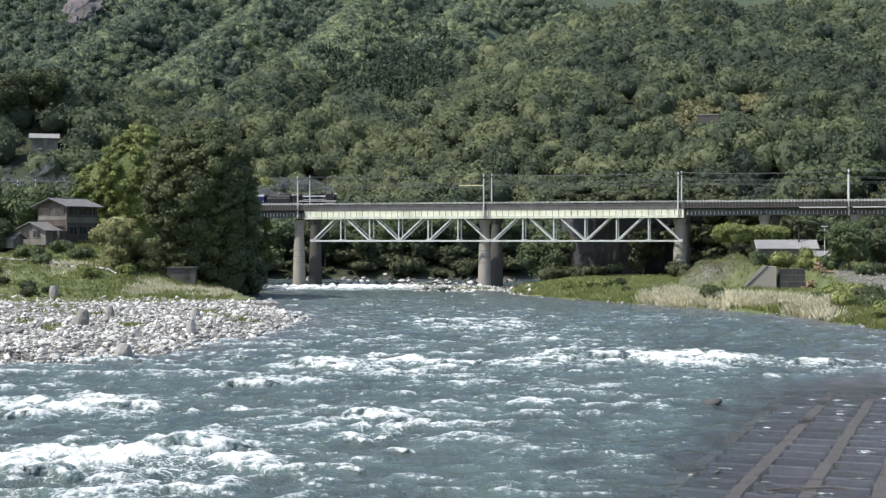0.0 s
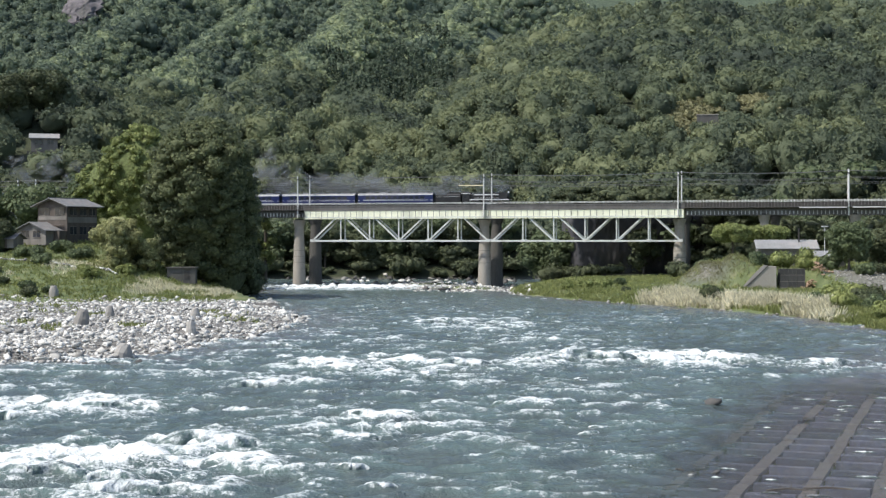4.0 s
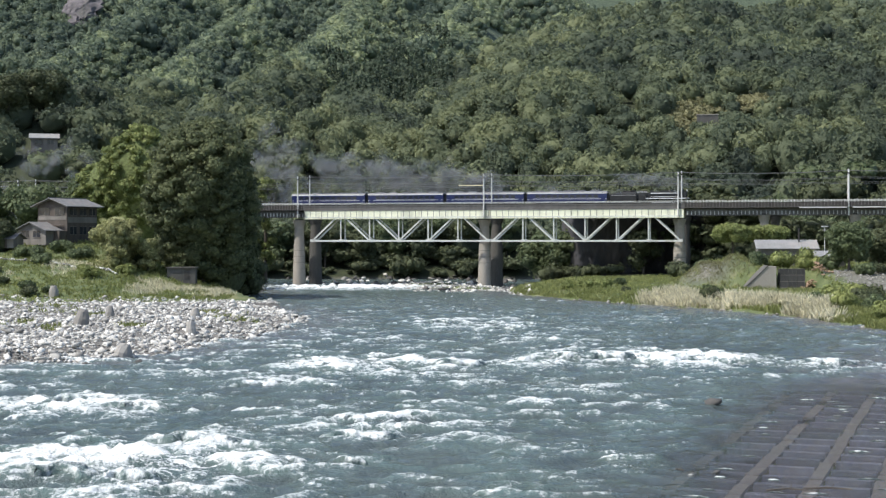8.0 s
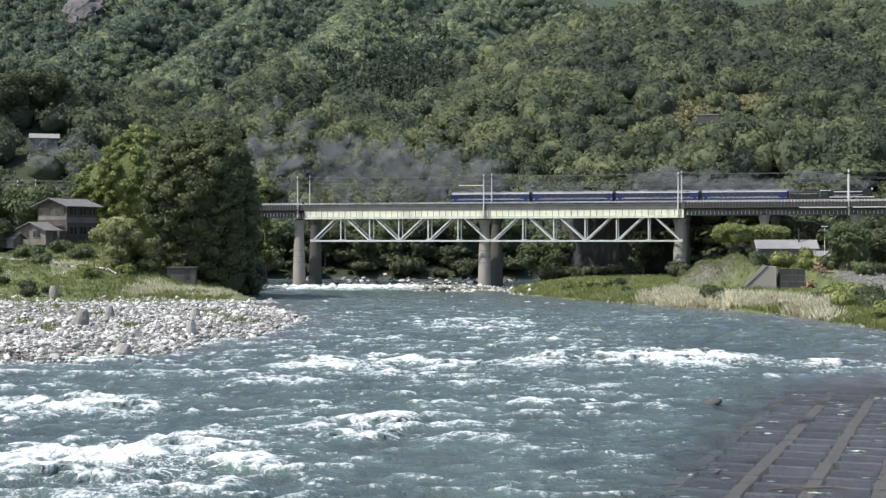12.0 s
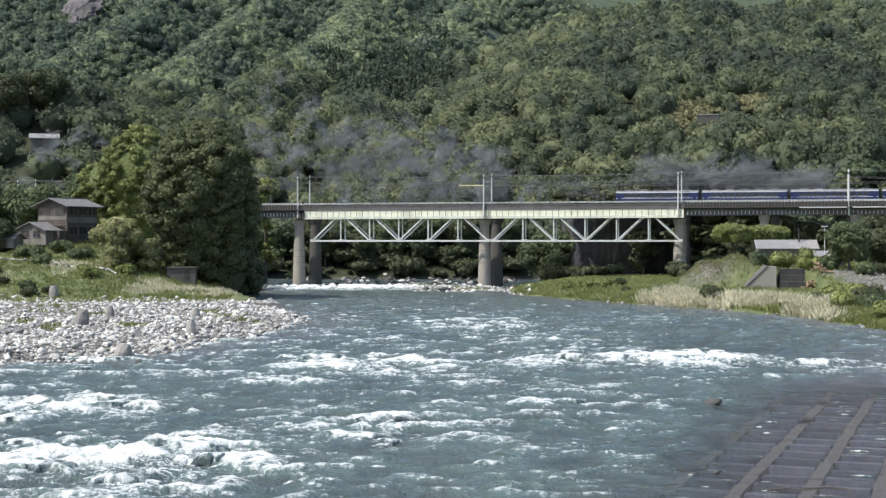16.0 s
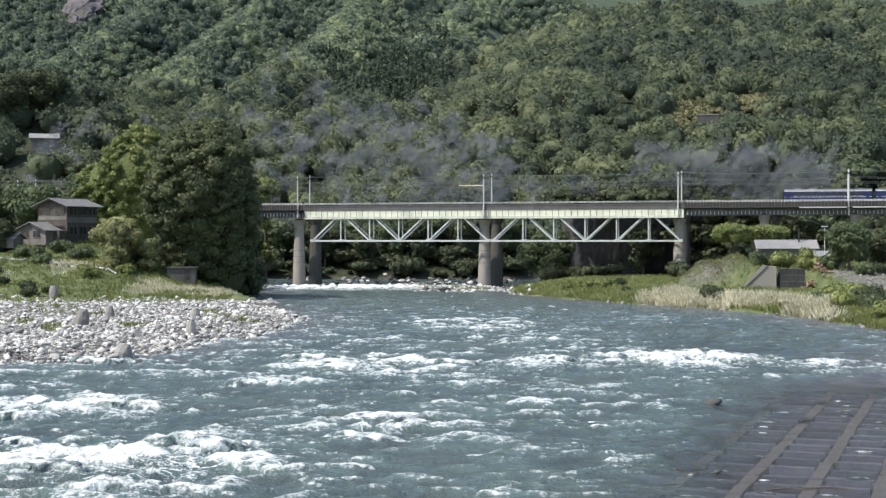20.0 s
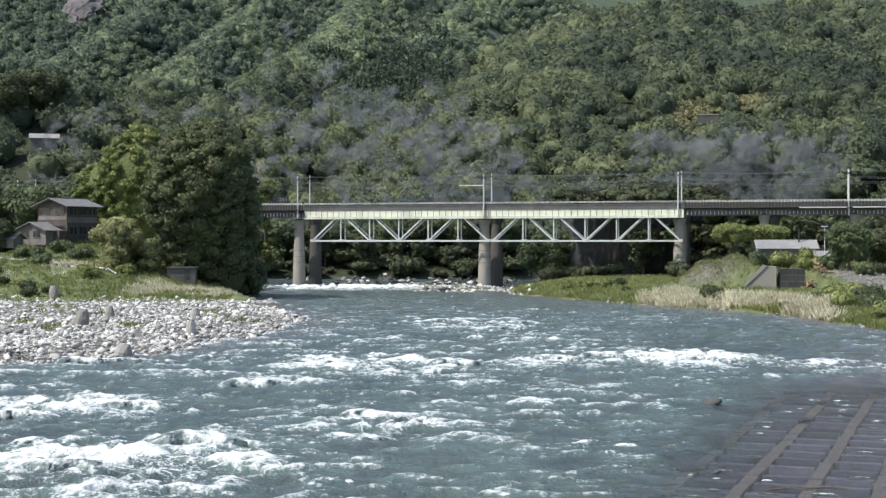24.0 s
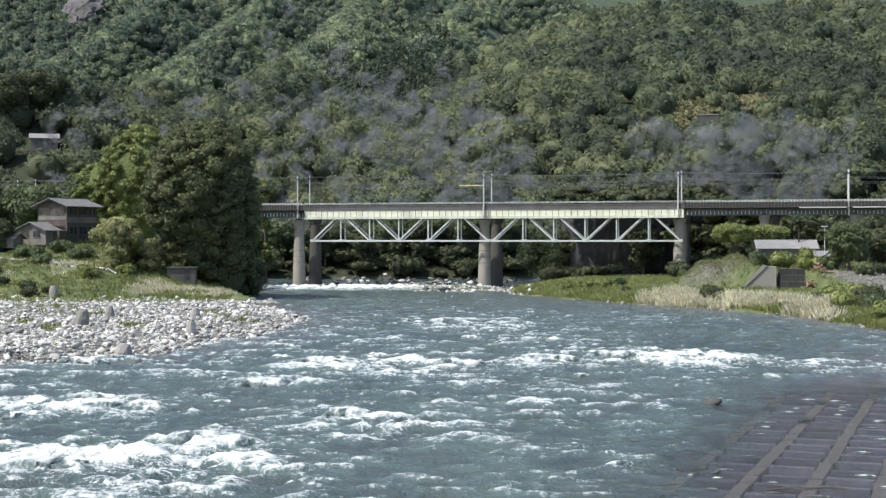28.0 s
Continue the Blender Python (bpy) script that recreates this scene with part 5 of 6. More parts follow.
def driftwood(x, y, turn, long):
    t = thing("driftwood_branch", pose(x, y, 0.12, 0, 0, turn), "dark wet driftwood branch caught on the block mat", "branch", "driftwood on the block mat")
    part("stem", beam(beam(bmesh.new(), (-long / 2, 0, 0), (0.1, 0.1, 0.06), 0.1, 0.09), (0.05, 0.1, 0.06), (long / 2, -0.08, 0.02), 0.08, 0.07), "bark", t)
    part("twig", beam(bmesh.new(), (0.2, 0.05, 0.05), (0.3, 0.1, 0.24), 0.03, 0.03), "bark", t)
    part("twig", beam(bmesh.new(), (-0.3, 0.05, 0.03), (-0.5, -0.3, 0.12), 0.03, 0.03), "bark", t)


driftwood(15.8, 65.0, 4, 1.8)
driftwood(17.8, 65.3, -6, 2.2)
driftwood(11.7, 70.6, 15, 0.7)


def rubble():
    rng = np.random.default_rng(33)
    earth = surface("orange_earth_rubble", (0.2, 0.13, 0.08), (0.36, 0.25, 0.17), 1.5, 0.9, 0, 0.6)
    n = 160
    x, y = 74.6 + 1.7 * rng.normal(size=n), 283.4 + 1.0 * rng.normal(size=n)
    z = land(x, y) + 2.2 * np.exp(-((x - 74.6) / 2.2) ** 2 - ((y - 283.4) / 1.4) ** 2)
    stone_bed("rubble_heap", np.stack([x, y, z, rng.uniform(0.25, 0.6, n)], 1), earth, "heap of orange-brown broken rubble on the bank", rng)
    n = 900
    x, y = rng.uniform(76, 100, n), rng.uniform(256, 288, n)
    stone_bed("bank_stones", np.stack([x, y, land(x, y) + 0.1, rng.uniform(0.2, 0.5, n)], 1), "warm_rock", "grey stones covering the sloping bank", rng)
    n = 4200
    x, y = rng.uniform(-26, 29, n), rng.uniform(300, 396, n)
    z = land(x, y)
    ok = (z > -0.35) & (x < bank_right(y) + 4)
    x, y, z = x[ok], y[ok], z[ok]
    stone_bed("shoal_stones", np.stack([x, y, np.maximum(z, -0.1) + 0.08, rng.lognormal(-0.75, 0.45, len(x)).clip(0.2, 1.3)], 1), "gravel_stone", "pale stones of a shoal in the rapids under the bridge", rng)
    meshes = [mesh_np("bank_boulder", v, f, "warm_rock") for v, f in SHAPES]
    for i in range(26):
        xx, yy, sz = float(rng.uniform(18, 60)), 0.0, float(rng.uniform(0.4, 1.0))
        yy = float(np.interp(xx, (15.5, 24.3, 33, 44.6, 53.7, 57), (305, 281, 261, 240, 218, 180))) - 0.8
        ob = new("bank_boulder", meshes[i % 6])
        ob.matrix_basis = pose(xx, yy, 0.1, 0, 0, float(rng.uniform(0, 360))) @ Matrix.Diagonal((sz, sz, sz, 1))
        tagged(ob, "brown boulder at the foot of the bank", "boulder", "boulders at the foot of the bank")


rubble()


# ---- concrete block mat on the river bed ----
def block_mat():
    m = surface("wet_block_concrete", (0.1, 0.106, 0.15), (0.21, 0.217, 0.275), 0.8, 0.5, 0, 0.9, (0.12, 0.11, 0.1), rand=0.35)
    j = surface("silted_joint", (0.13, 0.12, 0.11), (0.29, 0.25, 0.215), 1.2, 0.6, 0, 0.9, (0.09, 0.085, 0.08))
    t = thing("block_mat", pose(9.2, 63, 0.0, 0, 0, -20.7), "submerged mat of dark wet concrete blocks with silted joints", "revetment", kind="structure")
    blk = bmesh.new()
    ring_prism_x(blk, [(-1.2, -0.4), (1.3, -0.4), (1.3, -0.16), (-1.05, 0.2), (-1.2, 0.14)], -1.16, 1.16)
    first = None
    rng = random.Random(5)
    for c in range(-3, 12):
        for r in range(-4, 20):
            if c < -1 and r > 9 + 3 * c:
                continue
            p = pose(c * 3.13 + 1.57, r * 2.8, rng.uniform(-0.38, -0.3), rng.uniform(-0.6, 0.6), rng.uniform(-0.8, 0.8), rng.uniform(-1, 1))
            if first is None:
                first = part("block", blk, m, t)
                first.matrix_basis = p
            else:
                same("block", first, t, p)
    seg = None
    for c in range(0, 12):
        for r in range(-4, 19):
            if rng.random() < 0.14:
                continue
            p = pose(c * 3.13 + rng.uniform(-0.06, 0.06), r * 2.8, rng.uniform(-0.3, -0.2), rng.uniform(-1.5, 1.5), rng.uniform(-3, 3), rng.uniform(-1.5, 1.5))
            if seg is None:
                seg = part("joint", boxed(-0.33, 0.33, -1.38, 1.38, -0.2, 0), j, t, "silted brown joint")
                seg.matrix_basis = p
            else:
                same("joint", seg, t, p)


def ring_prism_x(bm, pts, x0, x1):
    a = [bm.verts.new((x0, y, z)) for y, z in pts]
    b = [bm.verts.new((x1, y, z)) for y, z in pts]
    n = len(pts)
    for i in range(n):
        bm.faces.new((a[i], a[(i + 1) % n], b[(i + 1) % n], b[i]))
    bm.faces.new(a[::-1])
    bm.faces.new(b)
    bmesh.ops.recalc_face_normals(bm, faces=bm.faces)


block_mat()


# ---- grasses ----
def meadows():
    rng = np.random.default_rng(12)
    n = 5600
    x, y = rng.uniform(-105, -38, n), rng.uniform(240, 300, n)
    ok = (x < bank_left(y) - 1.5) & (y > 243 + 3 * rng.normal(size=n))
    x, y = x[ok], y[ok]
    f = fbm(x / 9, y / 9, 51, 3)
    grass_patch("grass", "fresh green grass on the river slope", x[f < 0.64], y[f < 0.64], "grass", 0.6, 0.07, rng)
    grass_patch("grass", "pale dry grass on the river slope", x[f >= 0.64], y[f >= 0.64], "grass_dry", 0.7, 0.05, rng, 9)
    for cx, cy, r in ((-54, 178, 1.5), (-46, 166, 1.0), (-57, 205, 2.2), (-29, 190, 1.6), (-26, 186, 1.2), (-49, 196, 1.0), (-38, 172, 0.8), (-34, 204, 1.4), (-61, 222, 2.0)):
        grass_patch("weeds", "tuft of green weeds among the river stones", cx + r * rng.normal(size=26), cy + 1.6 * r * rng.normal(size=26), "grass", 0.55, 0.06, rng, 8)
    n = 13500
    y = rng.uniform(170, 335, n)
    x = bank_right(y) + 0.5 + rng.uniform(0, 1, n) ** 1.6 * np.clip(0.36 * y - bank_right(y), 10, 90)
    ok = (bump(x, y, 54.5, 293, 6, 6) < 0.4) & ~((x > 76) & (y > 254) & (y < 288))
    x, y = x[ok], y[ok]
    f = fbm(x / 8, y / 8, 52, 3)
    edge = (x - bank_right(y)) < 7 + 8 * (fbm(x / 7, y / 7, 53) - 0.3)
    bearing = x / y + 0.009 * rng.normal(size=len(x))
    dry = edge & (((f > 0.5) & (bearing > 0.152) & (bearing < 0.185)) | ((f > 0.4) & (bearing > 0.208) & (bearing < 0.26)))
    grass_patch("grass", "fresh green meadow grass on the bank", x[~dry & (f < 0.5)], y[~dry & (f < 0.5)], "grass", 0.6, 0.07, rng)
    grass_patch("grass", "sunlit lime green meadow grass on the bank", x[~dry & (f >= 0.5)], y[~dry & (f >= 0.5)], "grass_lime", 0.7, 0.07, rng)
    grass_patch("reeds", "tall pale dry reeds along the water", x[dry], y[dry], "grass_dry", 1.5, 0.036, rng, 30, 0.6)
    x, y = 57 + 4.5 * rng.normal(size=900), 296 + 5.0 * rng.normal(size=900)
    f = fbm(x / 1.6, y / 12, 54, 3)
    grass_patch("grass", "short tan dry grass on the mound", x[f > 0.38], y[f > 0.38], "leaf_dry", 0.45, 0.05, rng, 8)
    grass_patch("grass", "short green grass on the mound", x[f <= 0.38], y[f <= 0.38], "grass", 0.45, 0.06, rng, 8)


meadows()


# ---- the railway bridge ----
BR = pose(87.8, 329.5, 0, 0, 0, -14.92)


def truss_span(q0, q1):
    """A deck truss: pale plate girder above, six panels below, seen twice across its width."""
    t = thing("truss_bridge_span", BR, "pale green-white steel deck truss span between concrete piers", "bridge", "bridge spans")
    n, w = 6, 3.4
    step = (q1 - q0) / n
    zt, zb = 17.5, 11.65
    for v in (0.0, w):
        part("bottom_chord", beam(bmesh.new(), (q0 - 0.3, v, zb), (q1 + 0.3, v, zb), 0.36, 0.42), "truss_steel", t)
        part("top_chord", beam(bmesh.new(), (q0 - 2, v, zt + 0.1), (q1 + 0.6, v, zt + 0.1), 0.4, 0.3), "truss_steel", t)
        for i in range(1, n):
            part("vertical", beam(bmesh.new(), (q0 + i * step, v, zb + 0.2), (q0 + i * step, v, zt), 0.26, 0.3), "truss_steel", t)
        for a, b, up in ((0, 1, 1), (1, 2, 0), (2, 3, 0), (3, 4, 1), (4, 5, 1), (5, 6, 0)):
            za, zc = (zb, zt + 1.2) if up else (zt + 1.2, zb)
            xa, xc = q0 + a * step, q0 + b * step
            if up:
                xc, zc = xc - step * 0.17, zt
            else:
                xa, za = xa + step * 0.17, zt
            part("diagonal", beam(bmesh.new(), (xa, v, za), (xc, v, zc), 0.3, 0.36), "truss_steel", t)
        for i in range(0, n + 1):
            part("gusset_plate", boxed(q0 + i * step - 0.45, q0 + i * step + 0.45, v - 0.22, v + 0.22, zb - 0.24, zb + 0.4), "truss_steel", t)
    for i in range(n + 1):
        part("cross_beam", beam(bmesh.new(), (q0 + i * step, 0.2, zb), (q0 + i * step, w - 0.2, zb), 0.3, 0.35), "truss_steel", t)
    # plate girder with stiffeners
    g = part("plate_girder", boxed(q0 - 2.2, q1 + 0.7, -0.1, 0.05, 17.3, 19.2), "white_steel", t, "pale plate girder with stiffeners")
    part("plate_girder", boxed(q0 - 2.2, q1 + 0.7, w - 0.05, w + 0.1, 17.3, 19.4), "white_steel", t)
    part("flange", boxed(q0 - 2.2, q1 + 0.7, -0.16, 0.4, 19.2, 19.27), "white_steel", t)
    part("flange", boxed(q0 - 2.2, q1 + 0.7, -0.42, 0.4, 17.2, 17.3), "white_steel", t)
    k = int((q1 - q0 + 2.9) / 1.56)
    first = None
    for i in range(k + 1):
        x = q0 - 2.1 + i * 1.56
        if first is None:
            first = part("stiffener", boxed(-0.05, 0.05, -0.16, -0.1, 17.3, 19.2), "deck_steel", t)
            first.location.x = x
        else:
            same("stiffener", first, t, pose(x, 0, 0))


truss_span(-125.5, -79.3)
truss_span(-78.2, -32.0)


def deck(q0, q1, v0, v1, name, label, out=1.5):
    """Open deck: edge beams, walkway, railing and rails."""
    t = thing(name, BR, label, "bridge deck", "bridge decks")
    near, tip_first = out > 1 and v0 < 5, None
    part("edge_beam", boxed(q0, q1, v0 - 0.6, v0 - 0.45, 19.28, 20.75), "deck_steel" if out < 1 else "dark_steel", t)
    part("edge_beam", boxed(q0, q1, v1 + 0.45, v1 + 0.6, 19.55, 20.35), "deck_steel", t)
    if out > 1:
        part("walkway", boxed(q0, q1, v0 - out, v0 - 0.62, 19.52, 19.6), "deck_steel", t)
    else:
        part("deck_plate", boxed(q0, q1, v0 - 0.44, v1 + 0.44, 19.56, 19.62), "deck_steel", t)
    part("walkway", boxed(q0, q1, v1 + 0.62, v1 + 1.4, 19.52, 19.6), "deck_steel", t)
    for z in (20.3, 20.75, 21.2):
        part("handrail", beam(bmesh.new(), (q0, v0 - out, z), (q1, v0 - out, z), 0.06, 0.12 if z > 21 else 0.06), "truss_steel" if z > 21 else "dark_steel", t)
    for v in ((v0 + v1) / 2 - 0.53, (v0 + v1) / 2 + 0.53):
        part("rail", boxed(q0, q1, v - 0.04, v + 0.04, 20.22, 20.38), "dark_steel", t)
    first = part("railing_post", boxed(-0.05, 0.05, v0 - out - 0.04, v0 - out + 0.04, 19.6, 20.8 if near else 21.36), "deck_steel", t)
    first.location.x = q0
    gap = 0.75 if near else 1.5
    x = q0 + gap
    while x < q1:
        post = same("railing_post", first, t, pose(x, 0, 0))
        if near:
            tip_first = same("post_cap", tip_first, post) if tip_first else part("post_cap", boxed(-0.07, 0.07, v0 - out - 0.06, v0 - out + 0.06, 20.8, 21.4), "pole", post, "pale post top")
        x += gap
    first = part("sleeper", boxed(-0.12, 0.12, v0 - 0.4, v1 + 0.4, 19.98, 20.2), "wood_sleeper", t)
    first.location.x = q0 + 0.3
    x, count = q0 + 1.0, 0
    while x < q1 and count < 280:
        same("sleeper", first, t, pose(x, 0, 0))
        x += 0.72
        count += 1
    return t


deck(-127.8, -31.2, 0.4, 2.8, "bridge_deck", "grey steel open railway deck with handrail over the truss", 0.64)
deck(-260, -127.9, 0.4, 2.8, "bridge_deck", "grey steel railway deck with handrail leading behind the trees")
deck(-31.1, 130, 0.4, 2.8, "bridge_deck", "dark steel girder railway deck with handrail over the bank")


def girder(q0, q1, v, name, label, z0=17.9, z1=19.5):
    t = thing(name, BR, label, "bridge", "bridge girders")
    for dv in (0.0, 2.4):
        part("plate_girder", boxed(q0, q1, v + dv - 0.06, v + dv + 0.06, z0, z1), "deck_steel", t)
        part("flange", boxed(q0, q1, v + dv - 0.28, v + dv + 0.28, z0 - 0.08, z0), "deck_steel", t)
        part("flange", boxed(q0, q1, v + dv - 0.28, v + dv + 0.28, z1, z1 + 0.06), "deck_steel", t)
    # stiffeners drawn only as their sunlit lower ends, paler than the web
    first = part("stiffener", boxed(-0.08, 0.08, v - 0.3, v - 0.06, z0, z0 + 0.85), "truss_steel", t)
    first.location.x = q0 + 0.4
    x = q0 + 1.3
    while x < q1:
        same("stiffener", first, t, pose(x, 0, 0))
        x += 0.9
    return t


for a, b in ((-260, -195), (-194.8, -161), (-160.8, -130.2), (-30.8, -12.7), (-12.5, 8), (8.2, 40), (40.2, 85), (85.2, 130)):
    girder(a, b, 0.4, "plate_girder_span", "dark steel plate girder span on concrete piers")
for a, b in ((-260, -195), (-194.8, -161), (-160.8, -130.2), (-130, -81), (-80.8, -33), (-32.8, -10.4), (-10.2, 8), (8.2, 40), (40.2, 85), (85.2, 130), (130.2, 210), (210.2, 300)):
    girder(a, b, 9.6, "plate_girder_span", "dark steel plate girder span of the second track", 17.9, 19.5)
deck(-260, 300, 9.6, 12.0, "bridge_deck", "steel deck of the second track with handrail")


def cable_duct(q0, q1):
    t = thing("cable_duct", BR, "pale grey cable duct fixed along the girder side", "duct", "cable ducts")
    part("duct", boxed(q0, q1, -1.36, -1.14, 19.34, 19.58), "pole", t)
    for i in range(int((q1 - q0) / 3) + 1):
        part("bracket", boxed(q0 + 0.3 + 3 * i, q0 + 0.42 + 3 * i, -1.14, -0.2, 19.3, 19.36), "dark_steel", t)


cable_duct(-4.6, 6.2)
cable_duct(7.4, 26)


def pier(q, v, r0, r1, z0, z1, material, label, name="bridge_pier"):
    t = thing(name, BR @ pose(q, v, 0), label, "bridge pier", "bridge piers")
    zm = z0 + (z1 - z0) * 0.68
    rm = r0 + (r1 - r0) * 0.68
    part("shaft", lathed([(r0 * 1.02, z0), (r0, z0 + 1), (rm, zm)], 24), material, t)
    part("upper_shaft", lathed([(rm * 0.94, zm), (r1 * 0.94, z1 - 1.6)], 24), material, t)
    for k in range(1, 7):
        zk = z0 + 2.5 + (zm - z0 - 2.5) * k / 7
        rk = r0 + (rm - r0) * (zk - z0) / (zm - z0)
        part("lift_joint", lathed([(rk + 0.012, zk - 0.04), (rk + 0.012, zk + 0.04)], 24), "old_concrete", t)
    part("capital", lathed([(r1, z1 - 1.6), (r1 * 1.15, z1 - 0.9), (r1 * 1.3, z1 - 0.35), (r1 * 1.3, z1)], 24), material, t)
    for dv in (-1.2, 1.2):
        part("bearing", boxed(-0.5, 0.5, dv - 0.4, dv + 0.4, z1, z1 + 0.35), "dark_steel", t)


for q, dq in ((-130.2, 1.6), (-80.9, 1.3), (-32.6, 0.4)):
    pier(q, 3.0, 1.75, 1.25, -2.5, 17.0, "concrete", "round tapered grey concrete bridge pier")
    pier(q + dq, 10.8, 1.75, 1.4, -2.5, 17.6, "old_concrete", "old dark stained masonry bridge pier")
for q in (-195, -161, -12.6, 8.1, 40.1, 85.1, 130):
    pier(q, 1.6, 1.2, 1.1, 2, 17.8, "concrete", "slim concrete pier under the girder spans")
for q in (-195, -161, -10.3, 8.1, 40.1, 85.1, 130.1, 210.1):
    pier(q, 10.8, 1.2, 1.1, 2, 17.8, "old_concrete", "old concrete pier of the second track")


def mast(q, v, z0, z1, arm):
    t = thing("catenary_mast", BR @ pose(q, v, 0), "slender pale concrete mast holding the overhead wires", "mast", "catenary masts")
    part("post", lathed([(0.2, z0), (0.14, z1)], 10), "pole", t)
    part("bracket_arm", beam(bmesh.new(), (0, 0, 25.6), (0, arm, 25.9), 0.08, 0.1), "dark_steel", t)
    part("brace", beam(bmesh.new(), (0, 0, 27.0), (0, arm * 0.8, 25.95), 0.05, 0.06), "dark_steel", t)
    part("collar", lathed([(0.24, z1 - 1.0), (0.24, z1 - 0.7)], 10), "dark_steel", t)


def cross_bar():
    t = thing("feeder_beam", BR @ pose(-80.3, -0.5, 0), "cream painted steel beam fixed to an overhead wire mast", "beam")
    part("beam", boxed(-6.4, -0.2, -0.08, 0.08, 25.3, 25.5), "cream_steel", t)
    part("insulator", lathed([(0.09, 25.5), (0.13, 25.6), (0.09, 25.75)], 10, (-6.2, 0, 0)), "pole", t)


cross_bar()
MASTS = (-260, -210, -170, -129.3, -80.3, -32.6, 6.6, 50, 95)
for q in MASTS:
    mast(q, -0.5, 17.6 if -140 < q < 20 else 19.6, 28.2, 2.0)
    mast(q, 8.4, 19.0, 28.8, 2.2)


def wire(v, z, sag, label, r=0.07):
    t = thing("overhead_wire", BR, label, "wire", "overhead wires")
    for a, b in zip(MASTS, MASTS[1:]):
        bm = bmesh.new()
        last = None
        for i in range(11):
            p = Vector((a + (b - a) * i / 10, v, z - sag * 4 * (i / 10) * (1 - i / 10)))
            ring = [bm.verts.new(p + Vector((0, dy * r / 2, dz * r / 2))) for dy, dz in ((-1, -1), (1, -1), (1, 1), (-1, 1))]
            for k in range(4):
                if last:
                    bm.faces.new((last[k], last[(k + 1) % 4], ring[(k + 1) % 4], ring[k]))
            last = ring
        part("wire_span", bm, "wire", t)


wire(1.5, 25.4, 0.05, "taut copper contact wire over the track")
wire(1.5, 26.8, 0.7, "sagging messenger wire over the track")
wire(-0.5, 28.0, 0.5, "thin feeder wire along the masts")
wire(10.6, 25.4, 0.05, "taut copper contact wire over the far track")
wire(10.6, 26.9, 0.7, "sagging messenger wire over the far track")
wire(8.4, 28.5, 0.5, "thin feeder wire along the far masts")

# ---- the train ----
TRAIN_V = 10.8
TRAIN_ROWS = ((0, -142.1), (3, -107.3), (6, -72.7), (8, -50.7), (9, -39.8), (11, -17.9), (17, 45.4), (20, 75.8), (24, 115.6), (28, 155.1))
RAIL = 20.38


def ring_body(bm, x0, x1, profile):
    """A body of one cross section (y, z corners) from x0 to x1."""
    a = [bm.verts.new((x0, y, z)) for y, z in profile]
    b = [bm.verts.new((x1, y, z)) for y, z in profile]
    n = len(profile)
    for i in range(n):
        bm.faces.new((a[i], a[(i + 1) % n], b[(i + 1) % n], b[i]))
    bm.faces.new(a[::-1])
    bm.faces.new(b)
    bmesh.ops.recalc_face_normals(bm, faces=bm.faces)
    return bm


def bogie(t, x):
    f = part("bogie", boxed(x - 1.7, x + 1.7, -1.1, 1.1, 0.4, 0.75), "black_iron", t)
    for dx in (-1.05, 1.05):
        for v in (-0.55, 0.55):
            part("wheel", lathed([(0.43, -0.06), (0.43, 0.06)], 18, (x + dx, v, 0.43), "y"), "dark_steel", f)


def coach():
    t = thing("passenger_coach", pose(0, 0, 0), "dark blue passenger coach with white stripes and pale roof", "railway coach", "coaches")
    L = 20.2
    w = 1.44
    part("body", ring_body(bmesh.new(), 0.35, 0.35 + L, [(-w, 0.95), (w, 0.95), (w, 3.3), (-w, 3.3)]), "coach_blue", t)
    roof = [(-w - 0.01, 3.3), (w + 0.01, 3.3), (w - 0.1, 3.46), (w - 0.45, 3.62), (0.6, 3.7), (-0.6, 3.7), (-w + 0.45, 3.62), (-w + 0.1, 3.46)]
    part("roof", ring_body(bmesh.new(), 0.3, 0.4 + L, roof), "coach_roof", t)
    for s in (-1, 1):
        y = s * (w + 0.012)
        part("stripe", boxed(0.36, 0.34 + L, y - 0.012, y + 0.012, 3.12, 3.28), "coach_white", t, "white stripe")
        part("stripe", boxed(0.36, 0.34 + L, y - 0.012, y + 0.012, 1.75, 1.83), "coach_white", t, "white stripe")
        part("stripe", boxed(0.36, 0.34 + L, y - 0.012, y + 0.012, 1.02, 1.1), "coach_white", t, "white stripe")
        for i in range(11):
            x = 2.5 + i * 1.47
            wd = part("window", boxed(x, x + 1.05, y - 0.02, y + 0.02, 2.05, 2.85), "window_dark", t)
            part("window_frame", boxed(x - 0.05, x + 1.1, y - 0.016, y + 0.016, 2.0, 2.05), "coach_white", wd)
        for x in (0.9, 19.2):
            part("door", boxed(x, x + 0.8, y - 0.02, y + 0.02, 1.15, 3.0), "coach_blue", t)
    for i in range(5):
        x = 2.4 + i * 3.55
        part("roof_unit", boxed(x, x + 1.9, -0.7, 0.7, 3.7, 3.95), "coach_roof", t)
    part("underframe", boxed(2, 18.4, -1.2, 1.2, 0.45, 0.94), "black_iron", t)
    for x in (-0.02, 20.58):
        part("gangway", boxed(x, x + 0.34, -0.6, 0.6, 1.1, 3.2), "black_iron", t)
    bogie(t, 3.5)
    bogie(t, 17.2)
    return t


coach_a = coach()
COACHES = [coach_a] + [copy_thing(coach_a, pose(0, 0, 0)) for _ in range(3)]


